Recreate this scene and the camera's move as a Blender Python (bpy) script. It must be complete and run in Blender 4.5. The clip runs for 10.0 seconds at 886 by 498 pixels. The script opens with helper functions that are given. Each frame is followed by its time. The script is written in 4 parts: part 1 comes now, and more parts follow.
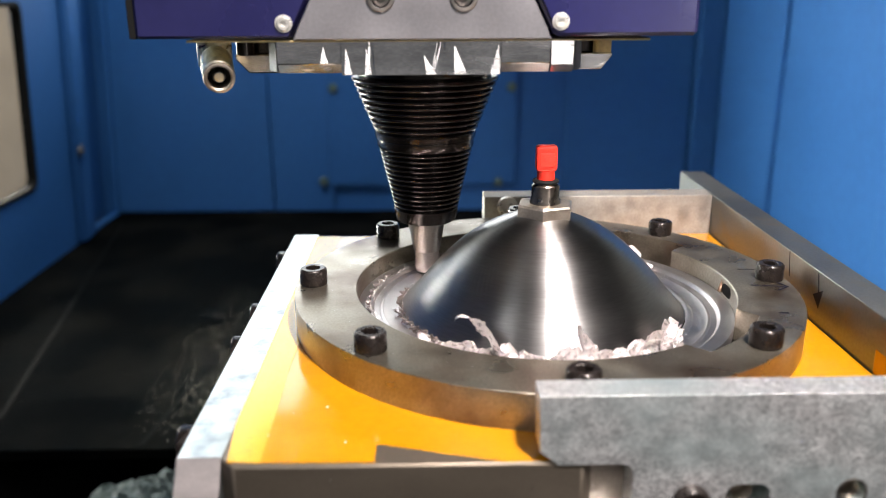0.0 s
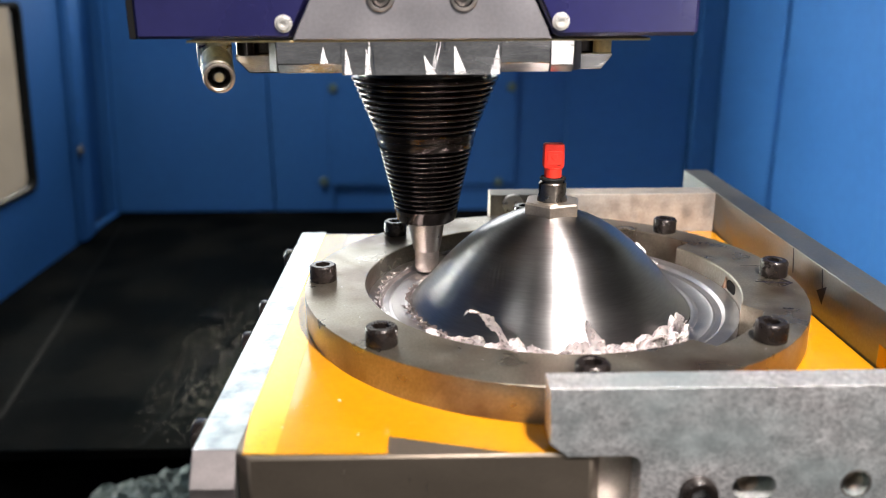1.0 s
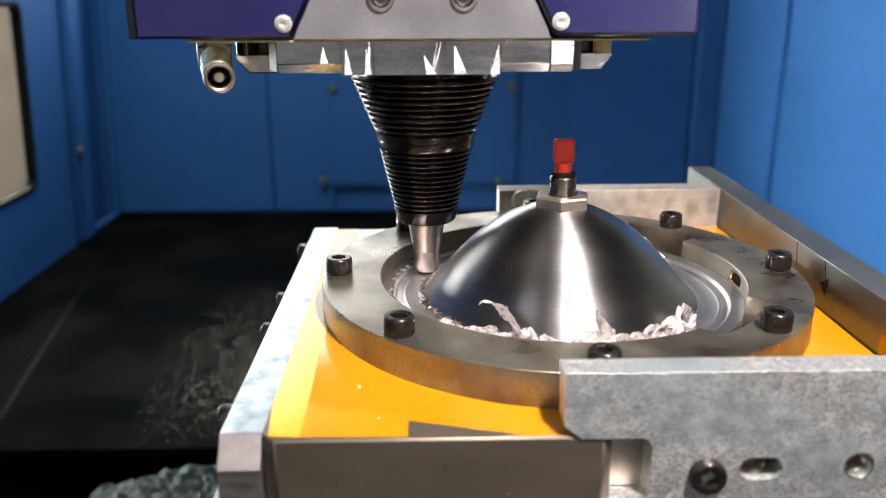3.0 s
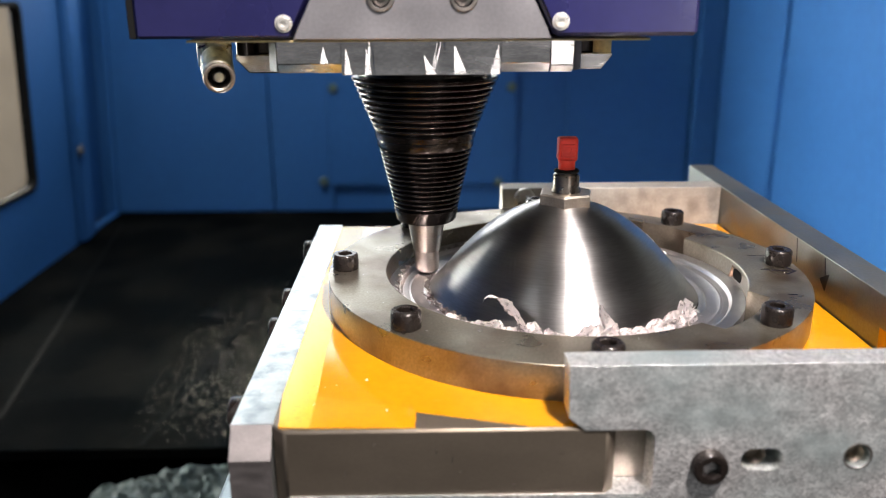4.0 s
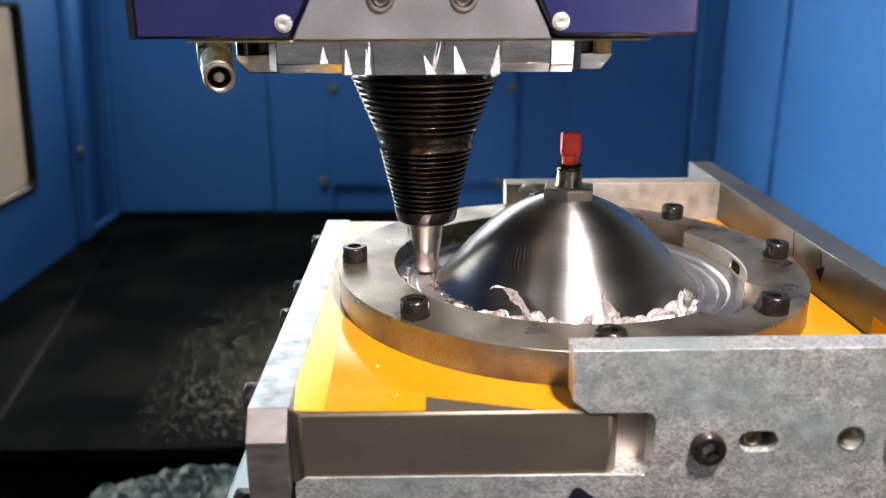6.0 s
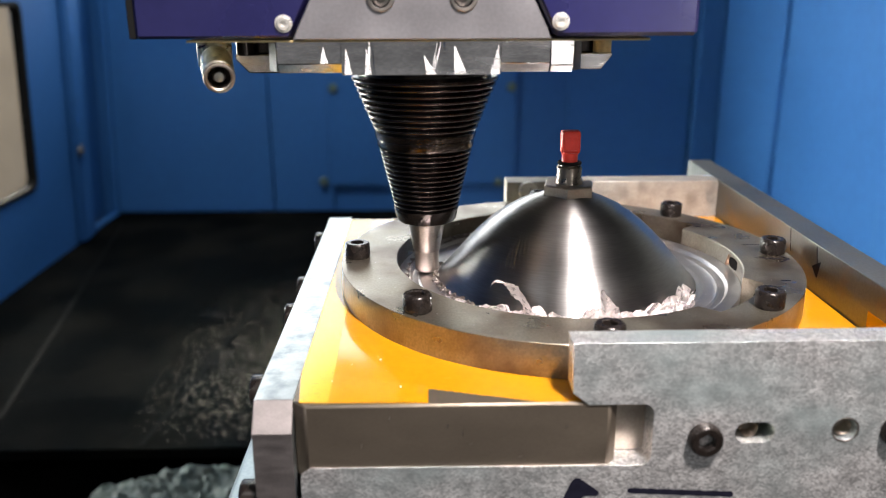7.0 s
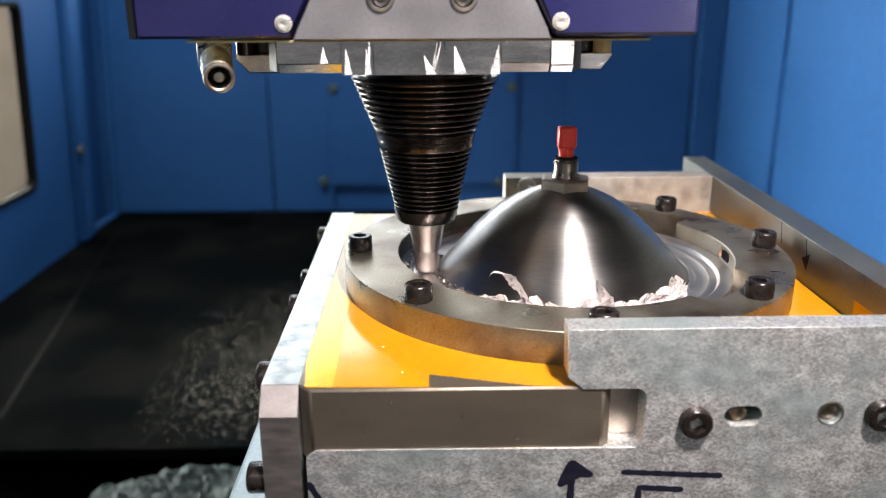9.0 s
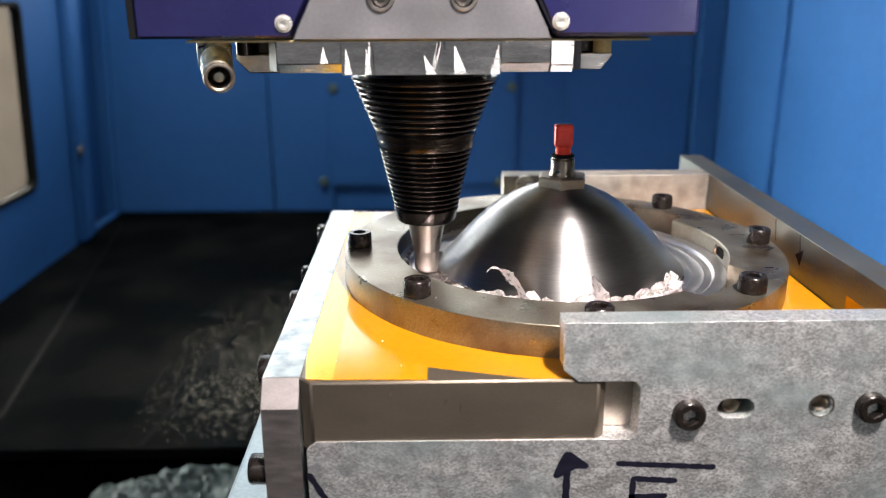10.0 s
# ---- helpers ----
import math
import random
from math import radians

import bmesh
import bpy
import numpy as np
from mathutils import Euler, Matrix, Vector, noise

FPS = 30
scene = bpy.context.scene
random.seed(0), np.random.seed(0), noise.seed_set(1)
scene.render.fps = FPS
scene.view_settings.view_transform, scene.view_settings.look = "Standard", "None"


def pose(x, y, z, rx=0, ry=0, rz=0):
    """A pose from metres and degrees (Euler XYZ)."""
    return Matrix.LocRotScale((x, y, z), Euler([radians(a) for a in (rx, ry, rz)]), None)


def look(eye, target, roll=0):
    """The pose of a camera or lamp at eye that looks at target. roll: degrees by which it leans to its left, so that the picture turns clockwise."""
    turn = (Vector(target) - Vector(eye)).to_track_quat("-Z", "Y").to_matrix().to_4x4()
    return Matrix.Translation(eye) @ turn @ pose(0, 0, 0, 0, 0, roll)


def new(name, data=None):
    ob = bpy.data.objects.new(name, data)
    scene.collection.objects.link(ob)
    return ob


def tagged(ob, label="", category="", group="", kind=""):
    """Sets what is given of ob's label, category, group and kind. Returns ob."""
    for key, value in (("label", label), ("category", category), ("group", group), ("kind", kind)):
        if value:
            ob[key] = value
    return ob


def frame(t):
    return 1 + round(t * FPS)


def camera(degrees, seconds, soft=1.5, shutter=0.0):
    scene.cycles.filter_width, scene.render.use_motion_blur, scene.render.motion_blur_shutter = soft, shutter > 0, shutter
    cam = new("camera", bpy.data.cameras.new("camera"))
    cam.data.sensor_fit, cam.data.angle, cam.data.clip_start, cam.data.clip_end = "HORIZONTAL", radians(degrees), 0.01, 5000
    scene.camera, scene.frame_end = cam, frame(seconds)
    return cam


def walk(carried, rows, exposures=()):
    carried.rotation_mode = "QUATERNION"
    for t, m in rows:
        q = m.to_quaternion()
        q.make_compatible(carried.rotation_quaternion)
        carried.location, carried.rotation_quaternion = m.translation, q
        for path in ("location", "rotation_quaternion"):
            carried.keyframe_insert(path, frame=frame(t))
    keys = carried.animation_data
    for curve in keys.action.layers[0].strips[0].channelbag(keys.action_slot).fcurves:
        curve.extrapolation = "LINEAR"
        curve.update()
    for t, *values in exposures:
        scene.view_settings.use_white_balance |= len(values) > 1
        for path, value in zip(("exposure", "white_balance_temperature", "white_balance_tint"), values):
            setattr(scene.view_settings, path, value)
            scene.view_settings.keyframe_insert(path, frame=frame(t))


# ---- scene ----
# Camera: stands still inside the door of the machine.
cam = camera(56.07, 10.0, soft=1.0)
EYE = Matrix.Translation((-0.07215, -0.43686, 0.13453))
TURN = Matrix.Rotation(radians(-1.034), 4, "Z") @ Matrix.Rotation(radians(90 - 17.388), 4, "X") @ Matrix.Rotation(radians(-0.272), 4, "Z")
walk(cam, [(0.0, EYE @ TURN), (10.0, EYE @ TURN)])
cam.data.dof.use_dof = True
cam.data.dof.focus_distance = 0.40
cam.data.dof.aperture_fstop = 7.5

# ---- light ----
world = bpy.data.worlds.new("workshop_light")
scene.world = world
world.use_nodes = True
world.node_tree.nodes["Background"].inputs["Color"].default_value = (0.95, 0.97, 1.0, 1)
world.node_tree.nodes["Background"].inputs["Strength"].default_value = 0.21


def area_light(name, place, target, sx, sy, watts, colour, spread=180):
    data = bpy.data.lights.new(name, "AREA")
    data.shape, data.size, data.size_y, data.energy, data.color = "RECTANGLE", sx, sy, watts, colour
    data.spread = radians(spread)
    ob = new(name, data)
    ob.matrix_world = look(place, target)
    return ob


# broad work light high on the back wall, beside the column
area_light("work_light_back", (-0.27, 1.19, 0.48), (-0.27, 0.0, 0.48), 0.80, 0.66, 6.6, (0.97, 1.0, 0.98))
# work light under the roof, beside the unseen ram behind the head
area_light("work_light_roof", (-0.39, 0.66, 0.86), (-0.26, 0.70, 0.0), 0.12, 0.40, 8.5, (0.93, 1.0, 0.99))
# work light above the door, on the operator's side
area_light("work_light_front", (0.135, -0.50, 0.70), (0.0, -0.03, -0.01), 0.05, 0.12, 4.4, (1.0, 0.92, 0.89), 74)
# unseen fill lamp, added to brighten the right wall
area_light("fill_light_side", (-0.45, -0.62, 0.42), (0.45, 0.5, 0.0), 0.20, 0.06, 0.7, (0.95, 0.98, 1.0))
# daylight through the side window
area_light("window_daylight", (-0.722, 0.54, -0.02), (0.5, 0.34, 0.06), 0.38, 0.22, 5.8, (0.95, 1.0, 0.95), 94)
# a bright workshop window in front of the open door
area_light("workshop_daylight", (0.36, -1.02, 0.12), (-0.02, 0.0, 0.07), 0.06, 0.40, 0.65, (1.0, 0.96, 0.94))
# unseen lamp outside the side window, added to brighten the workshop wall
area_light("workshop_wall_fill", (-1.7, 2.4, 1.6), (-2.45, 2.4, 0.3), 0.6, 0.6, 190, (1.0, 0.95, 0.86))
scene.view_settings.exposure = 0.0

# ---- helpers of this scene (lengths in mm) ----
MM = 0.001
WORLD_AT = {}


def thing(name, x, y, z, label, category, group="", kind=""):
    ob = new(name)
    ob.empty_display_size = 0.02
    ob.matrix_basis = Matrix.Translation((x * MM, y * MM, z * MM))
    WORLD_AT[ob.name] = ob.matrix_basis.copy()
    return tagged(ob, label, category, group, kind)


def mesh_of(name, bm, material, smooth=35):
    """Turns a bmesh in mm into mesh data in metres."""
    bmesh.ops.recalc_face_normals(bm, faces=bm.faces)
    bmesh.ops.scale(bm, vec=(MM, MM, MM), verts=bm.verts)
    limit = radians(smooth)
    level = bm.faces.layers.int.get("level")
    for f in bm.faces:
        f.smooth = not (level and f[level])
    for e in bm.edges:
        e.smooth = len(e.link_faces) == 2 and e.calc_face_angle(3.0) < limit
    data = bpy.data.meshes.new(name)
    bm.to_mesh(data)
    bm.free()
    for m in material if isinstance(material, (list, tuple)) else [material]:
        data.materials.append(m)
    return data


def part(name, bm, material, parent, label="", at=None, smooth=35):
    """One mesh object under a thing or a part; at: its pose in the world, in metres. bm may be mesh data to share."""
    data = bm if isinstance(bm, bpy.types.Mesh) else mesh_of(name, bm, material, smooth)
    ob = new(name, data)
    ob.parent = parent
    place = at if at is not None else Matrix.Identity(4)
    ob.matrix_basis = WORLD_AT[parent.name].inverted() @ place
    WORLD_AT[ob.name] = place.copy()
    return tagged(ob, label) if label else ob


def solid(name, bm, material, label, category, kind="", group="", smooth=35):
    """A top-level thing that is one mesh."""
    ob = new(name, mesh_of(name, bm, material, smooth))
    WORLD_AT[ob.name] = Matrix.Identity(4)
    return tagged(ob, label, category, group, kind)


def at_mm(x, y, z, rx=0, ry=0, rz=0):
    return pose(x * MM, y * MM, z * MM, rx, ry, rz)


def soften(bm, width, segments=2, angle=40):
    edges = [e for e in bm.edges if len(e.link_faces) == 2 and e.calc_face_angle(0) > radians(angle)]
    if edges and width > 0:
        level = bm.faces.layers.int.get("level") or bm.faces.layers.int.new("level")
        for f in bm.faces:
            f[level] = all(not 0.02 < e.calc_face_angle(3.0) < radians(angle) for e in f.edges)
        made = bmesh.ops.bevel(bm, geom=edges, offset=width, segments=segments, affect="EDGES", profile=0.5, clamp_overlap=True)
        for f in made["faces"]:
            f[level] = 0


def box(x0, x1, y0, y1, z0, z1, bevel=0.0, bm=None):
    own = bmesh.new()
    bmesh.ops.create_cube(own, size=1)
    for v in own.verts:
        v.co = Vector(((x0, x1)[v.co.x > 0], (y0, y1)[v.co.y > 0], (z0, z1)[v.co.z > 0]))
    soften(own, bevel)
    return join(bm, own)


def join(bm, own):
    if bm is None:
        return own
    keep = bpy.data.meshes.new("join")
    own.to_mesh(keep)
    own.free()
    bm.from_mesh(keep)
    bpy.data.meshes.remove(keep)
    return bm


def prism(outer, a0, a1, axis="y", holes=(), bevel=0.0, bm=None):
    """A flat outline, with holes, made thick. axis y: the outline lies in x, z; axis z: in x, y; axis x: in y, z."""
    own = bmesh.new()
    put = {"y": lambda p, a: (p[0], a, p[1]), "z": lambda p, a: (p[0], p[1], a), "x": lambda p, a: (a, p[0], p[1])}[axis]
    edges = []
    for loop in (outer, *holes):
        vs = [own.verts.new(put(p, a0)) for p in loop]
        edges += [own.edges.new((vs[i], vs[(i + 1) % len(vs)])) for i in range(len(vs))]
    if holes:
        bmesh.ops.triangle_fill(own, edges=edges, use_beauty=True, use_dissolve=False)
    else:
        own.faces.new(list(own.verts))
    faces = list(own.faces)
    out = bmesh.ops.extrude_face_region(own, geom=faces)
    shift = Vector(put((0, 0), a1)) - Vector(put((0, 0), a0))
    bmesh.ops.translate(own, vec=shift, verts=[g for g in out["geom"] if isinstance(g, bmesh.types.BMVert)])
    if holes:
        bmesh.ops.recalc_face_normals(own, faces=own.faces)
    soften(own, bevel, 1)
    return join(bm, own)


def arc(cx, cy, r, a0, a1, n=10):
    return [(cx + r * math.cos(radians(a0 + (a1 - a0) * i / n)), cy + r * math.sin(radians(a0 + (a1 - a0) * i / n))) for i in range(n + 1)]


def circle(cx, cy, r, n=24):
    return arc(cx, cy, r, 0, 360 - 360 / n, n - 1)


def slot_outline(cx, cy, half, r):
    return arc(cx + half, cy, r, -90, 90, 10) + arc(cx - half, cy, r, 90, 270, 10)


def lathe(profile, n=48, bm=None, closed=False, wobble=None):
    """Turns (radius, z) pairs round the z axis."""
    own = bmesh.new()
    rings = []
    for r, z in profile:
        if r < 1e-6:
            rings.append([own.verts.new((0, 0, z))])
        else:
            ring = []
            for i in range(n):
                a = 2 * math.pi * i / n
                rr, zz = wobble(r, z, a) if wobble else (r, z)
                ring.append(own.verts.new((rr * math.cos(a), rr * math.sin(a), zz)))
            rings.append(ring)
    pairs = list(zip(rings, rings[1:])) + ([(rings[-1], rings[0])] if closed else [])
    for lo, hi in pairs:
        for i in range(n):
            j = (i + 1) % n
            if len(lo) == 1 and len(hi) == 1:
                continue
            if len(lo) == 1:
                own.faces.new((lo[0], hi[j], hi[i]))
            elif len(hi) == 1:
                own.faces.new((lo[i], lo[j], hi[0]))
            else:
                own.faces.new((lo[i], lo[j], hi[j], hi[i]))
    return join(bm, own)


def hex_profile(r, z, a):
    """Makes a lathe ring six-sided; r is half the width across flats."""
    k = (a + math.pi / 6) % (math.pi / 3) - math.pi / 6
    return r / math.cos(k), z


# ---- materials ----
def material(name, colour, rough, metal=0.0, vary=0.12, size=60.0, fine=900.0, bump=0.05, rough_vary=0.08, stretch=(1, 1, 1), aniso=0.0,
             coat=0.0, spots=None, spot_size=40.0, spot_cut=(0.62, 0.7), bump_metres=0.0003, by_object=0.0, gloss=0.5, ior=1.5, spangle=0.0):
    """A surface with two scales of variation: broad stains and fine grain; spots: a second colour in patches."""
    m = bpy.data.materials.new(name)
    m.use_nodes = True
    nt, N = m.node_tree, m.node_tree.nodes
    b = N["Principled BSDF"]
    co = N.new("ShaderNodeTexCoord")
    mp = N.new("ShaderNodeMapping")
    mp.inputs["Scale"].default_value = stretch
    nt.links.new(co.outputs["Object"], mp.inputs["Vector"])

    def noise_node(scale, detail=4.0):
        n = N.new("ShaderNodeTexNoise")
        n.inputs["Scale"].default_value, n.inputs["Detail"].default_value = scale, detail
        nt.links.new(mp.outputs["Vector"], n.inputs["Vector"])
        return n

    def ranged(source, lo, hi, a=0.3, c=0.7):
        r = N.new("ShaderNodeMapRange")
        for key, value in (("From Min", a), ("From Max", c), ("To Min", lo), ("To Max", hi)):
            r.inputs[key].default_value = value
        nt.links.new(source, r.inputs["Value"])
        return r.outputs["Result"]

    broad, grain = noise_node(size), noise_node(fine, 3.0)
    mixed = N.new("ShaderNodeMath")
    mixed.operation = "MULTIPLY"
    nt.links.new(ranged(broad.outputs["Fac"], 1 - vary, 1 + vary), mixed.inputs[0])
    nt.links.new(ranged(grain.outputs["Fac"], 1 - vary * 0.7, 1 + vary * 0.7), mixed.inputs[1])
    tone = mixed.outputs[0]
    if by_object:
        info = N.new("ShaderNodeObjectInfo")
        more = N.new("ShaderNodeMath")
        more.operation = "MULTIPLY"
        nt.links.new(tone, more.inputs[0])
        nt.links.new(ranged(info.outputs["Random"], 1 - by_object, 1 + by_object, 0, 1), more.inputs[1])
        tone = more.outputs[0]
    if spangle:
        cells = N.new("ShaderNodeTexVoronoi")
        cells.inputs["Scale"].default_value = spangle
        nt.links.new(mp.outputs["Vector"], cells.inputs["Vector"])
        split = N.new("ShaderNodeSeparateColor")
        nt.links.new(cells.outputs["Color"], split.inputs["Color"])
        more = N.new("ShaderNodeMath")
        more.operation = "MULTIPLY"
        nt.links.new(tone, more.inputs[0])
        nt.links.new(ranged(split.outputs["Red"], 0.60, 1.40, 0, 1), more.inputs[1])
        tone = more.outputs[0]
    scaled = N.new("ShaderNodeVectorMath")
    scaled.operation = "SCALE"
    scaled.inputs[0].default_value = colour
    nt.links.new(tone, scaled.inputs["Scale"])
    result = scaled.outputs["Vector"]
    if spots:
        sp = noise_node(spot_size, 5.0)
        mix = N.new("ShaderNodeMix")
        mix.data_type = "RGBA"
        nt.links.new(ranged(sp.outputs["Fac"], 0, 1, *spot_cut), mix.inputs["Factor"])
        nt.links.new(result, mix.inputs["A"])
        mix.inputs["B"].default_value = (*spots, 1)
        result = mix.outputs["Result"]
    nt.links.new(result, b.inputs["Base Color"])
    nt.links.new(ranged(broad.outputs["Fac"], rough - rough_vary, rough + rough_vary), b.inputs["Roughness"])
    b.inputs["Metallic"].default_value = metal
    b.inputs["Specular IOR Level"].default_value = gloss
    b.inputs["IOR"].default_value = ior
    if coat:
        b.inputs["Coat Weight"].default_value, b.inputs["Coat Roughness"].default_value = coat, 0.12
    if bump:
        bp = N.new("ShaderNodeBump")
        bp.inputs["Strength"].default_value, bp.inputs["Distance"].default_value = bump, bump_metres
        nt.links.new(grain.outputs["Fac"], bp.inputs["Height"])
        nt.links.new(bp.outputs["Normal"], b.inputs["Normal"])
    if aniso:
        b.inputs["Anisotropic"].default_value = aniso
        tan = N.new("ShaderNodeTangent")
        tan.direction_type, tan.axis = "RADIAL", "Z"
        b.inputs["Anisotropic Rotation"].default_value = 0.25
        nt.links.new(tan.outputs["Tangent"], b.inputs["Tangent"])
    return m


BLUE_PAINT = material("blue_paint", (0.024, 0.103, 0.282), 0.6, vary=0.08, size=4, fine=90, bump=0.06, gloss=0.25)
NAVY_PAINT = material("navy_paint", (0.010, 0.0095, 0.054), 0.30, vary=0.08, size=25, fine=400, bump=0.04, coat=0.2)
GREY_CASTING = material("grey_casting", (0.27, 0.26, 0.272), 0.41, 0.75, vary=0.1, size=30, fine=700, bump=0.05)
MILLED_STEEL = material("milled_steel", (0.64, 0.61, 0.60), 0.22, 1.0, vary=0.18, size=50, fine=500, bump=0.05, stretch=(1, 1, 4))
BLACK_OXIDE = material("black_oxide", (0.04, 0.033, 0.03), 0.2, 0.8, vary=0.2, size=120, fine=900, bump=0.03, rough_vary=0.05)
BLACK_SCREW = material("black_screw", (0.022, 0.017, 0.015), 0.28, 0.5, vary=0.25, size=200, fine=1500, bump=0.06, by_object=0.2)
BRIGHT_STEEL = material("bright_steel", (0.40, 0.355, 0.32), 0.34, 1.0, vary=0.1, size=150, fine=900, bump=0.03, aniso=0.3)
TOOL_CARBIDE = material("tool_carbide", (0.52, 0.46, 0.42), 0.40, 1.0, vary=0.1, size=200, fine=1200, bump=0.03)
RING_STEEL = material("ring_steel", (0.31, 0.28, 0.225), 0.34, 0.9, vary=0.22, size=45, fine=900, bump=0.09, rough_vary=0.12,
                      spots=(0.14, 0.10, 0.072), spot_size=26, spot_cut=(0.44, 0.68))
SPUN_SHEET = material("spun_sheet", (0.34, 0.328, 0.322), 0.315, 1.0, vary=0.11, size=60, fine=1000, bump=0.07, rough_vary=0.015, aniso=0.84, stretch=(0.15, 0.15, 2.0))
ROLLED_FLANGE = material("rolled_flange", (0.68, 0.64, 0.635), 0.36, 1.0, vary=0.07, size=120, fine=1500, bump=0.03, rough_vary=0.04, aniso=0.5)
BURR_GREY = material("burr_grey", (0.40, 0.35, 0.33), 0.36, 0.85, vary=0.25, size=300, fine=1500, bump=0.25)
CHIP_METAL = material("chip_metal", (0.97, 0.92, 0.91), 0.30, 0.4, vary=0.10, size=400, fine=2500, bump=0.15, by_object=0.08)
ZINC_PLATE = material("zinc_plate", (0.76, 0.745, 0.74), 0.48, 0.90, vary=0.07, size=200, fine=2800, bump=0.04, rough_vary=0.06, stretch=(0.7, 1, 1), spangle=1500, spots=(0.55, 0.64, 0.64), spot_size=30, spot_cut=(0.42, 0.72))
# aluminium with the dim look of the front-facing end put into its colour
ALU_SHADED_END = material("alu_shaded_end", (0.25, 0.225, 0.22), 0.5, 0.9, vary=0.12, size=80, fine=900, bump=0.10, stretch=(1, 1, 3))
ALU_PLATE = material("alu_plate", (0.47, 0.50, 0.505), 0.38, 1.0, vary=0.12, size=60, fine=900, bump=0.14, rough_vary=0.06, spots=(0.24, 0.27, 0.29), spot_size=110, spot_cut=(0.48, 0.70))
CAST_BACK = material("cast_back", (0.37, 0.345, 0.31), 0.5, 0.6, vary=0.2, size=150, fine=900, bump=0.2)
GREY_PLATE = material("grey_plate", (0.20, 0.205, 0.20), 0.42, 0.9, vary=0.12, size=40, fine=700, bump=0.06, spots=(0.25, 0.2, 0.13), spot_size=60, spot_cut=(0.55, 0.8))
BASE_STEEL = material("base_steel", (0.20, 0.165, 0.128), 0.46, 0.85, vary=0.08, size=25, fine=600, bump=0.03, rough_vary=0.02, stretch=(1, 1, 3))
YELLOW_FILM = material("yellow_film", (0.47, 0.192, 0.0025), 0.11, vary=0.05, size=30, fine=300, bump=0.015, rough_vary=0.04, spots=(0.42, 0.2, 0.01), spot_size=260, spot_cut=(0.64, 0.70), gloss=0.7)
FRONT_FILM = material("front_film", (0.485, 0.203, 0.004), 0.14, vary=0.06, size=30, fine=300, bump=0.02, rough_vary=0.04, spots=(0.38, 0.2, 0.01), spot_size=260, spot_cut=(0.64, 0.70), gloss=0.7)
# paler where film overlaps; glare of the back light is also in this colour
PALE_FILM = material("pale_film", (0.62, 0.345, 0.022), 0.20, vary=0.06, size=40, fine=300, bump=0.03, rough_vary=0.05, spots=(0.4, 0.24, 0.02), spot_size=700, spot_cut=(0.58, 0.68), gloss=0.5)
RED_PLASTIC = material("red_plastic", (0.72, 0.035, 0.02), 0.35, vary=0.06, size=200, fine=1500, bump=0.05)
RUBBER = material("black_rubber", (0.008, 0.008, 0.008), 0.7, gloss=0.1, vary=0.1, size=60, fine=600)
NICKEL = material("nickel", (0.80, 0.77, 0.71), 0.32, 0.75, vary=0.1, size=150, fine=900, bump=0.03)
INK = material("marker_ink", (0.007, 0.007, 0.014), 0.6, vary=0.2, size=300, fine=1500, bump=0.0, gloss=0.1)
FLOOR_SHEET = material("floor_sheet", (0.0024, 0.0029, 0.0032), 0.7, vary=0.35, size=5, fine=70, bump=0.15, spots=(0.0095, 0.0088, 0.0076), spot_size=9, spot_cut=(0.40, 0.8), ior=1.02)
BRASS_GASKET = material("brass_gasket", (0.42, 0.33, 0.16), 0.5, vary=0.2, size=100, fine=600)
COPPER = material("copper_tint", (0.26, 0.16, 0.11), 0.38, 0.8, vary=0.2, size=150, fine=900)
BEIGE_WALL = material("beige_wall", (0.55, 0.47, 0.37), 0.8, vary=0.1, size=4, fine=60)
CHROME = material("dull_chrome", (0.84, 0.86, 0.78), 0.32, 1.0, vary=0.15, size=150, fine=900, bump=0.05)
DARK_NICKEL = material("dark_nickel", (0.24, 0.205, 0.175), 0.28, 1.0, vary=0.12, size=150, fine=900, bump=0.03)
NUT_STEEL = material("nut_steel", (0.42, 0.37, 0.315), 0.42, 1.0, vary=0.12, size=150, fine=900, bump=0.03)
FLECK = material("bright_fleck", (0.66, 0.57, 0.44), 0.35, 0.6, vary=0.3, size=60, fine=600)
SWARF = material("swarf", (0.030, 0.044, 0.042), 0.65, 0.2, vary=0.3, size=60, fine=600)
SEAM = material("worn_seam", (0.0021, 0.0023, 0.0022), 0.8, vary=0.6, size=30, fine=200, gloss=0.05)
DULL_BOLT = material("dull_bolt", (0.10, 0.13, 0.10), 0.5, 0.3, vary=0.2, size=100, fine=600)
# grey for unseen surfaces, chosen so that the dome reflects no blue
NEUTRAL_GREY = material("neutral_grey", (0.10, 0.095, 0.09), 0.7, vary=0.15, size=3, fine=60)
TABLE_GREY = material("table_grey", (0.30, 0.345, 0.37), 0.5, 0.6, vary=0.12, size=30, fine=500, bump=0.08)
DARK_GREY = material("dark_grey", (0.09, 0.085, 0.085), 0.6, vary=0.2, size=8, fine=80)

glass = bpy.data.materials.new("window_glass")
glass.use_nodes = True
glass.node_tree.nodes["Principled BSDF"].inputs["Transmission Weight"].default_value = 1.0
glass.node_tree.nodes["Principled BSDF"].inputs["Roughness"].default_value = 0.02
glass.node_tree.nodes["Principled BSDF"].inputs["IOR"].default_value = 1.1

# ---- the enclosure ----
FLOOR_Z, BACK_Y, LEFT_X, RIGHT_X, FRONT_Y, TOP_Z = -300, 1222, -700, 500, -900, 900

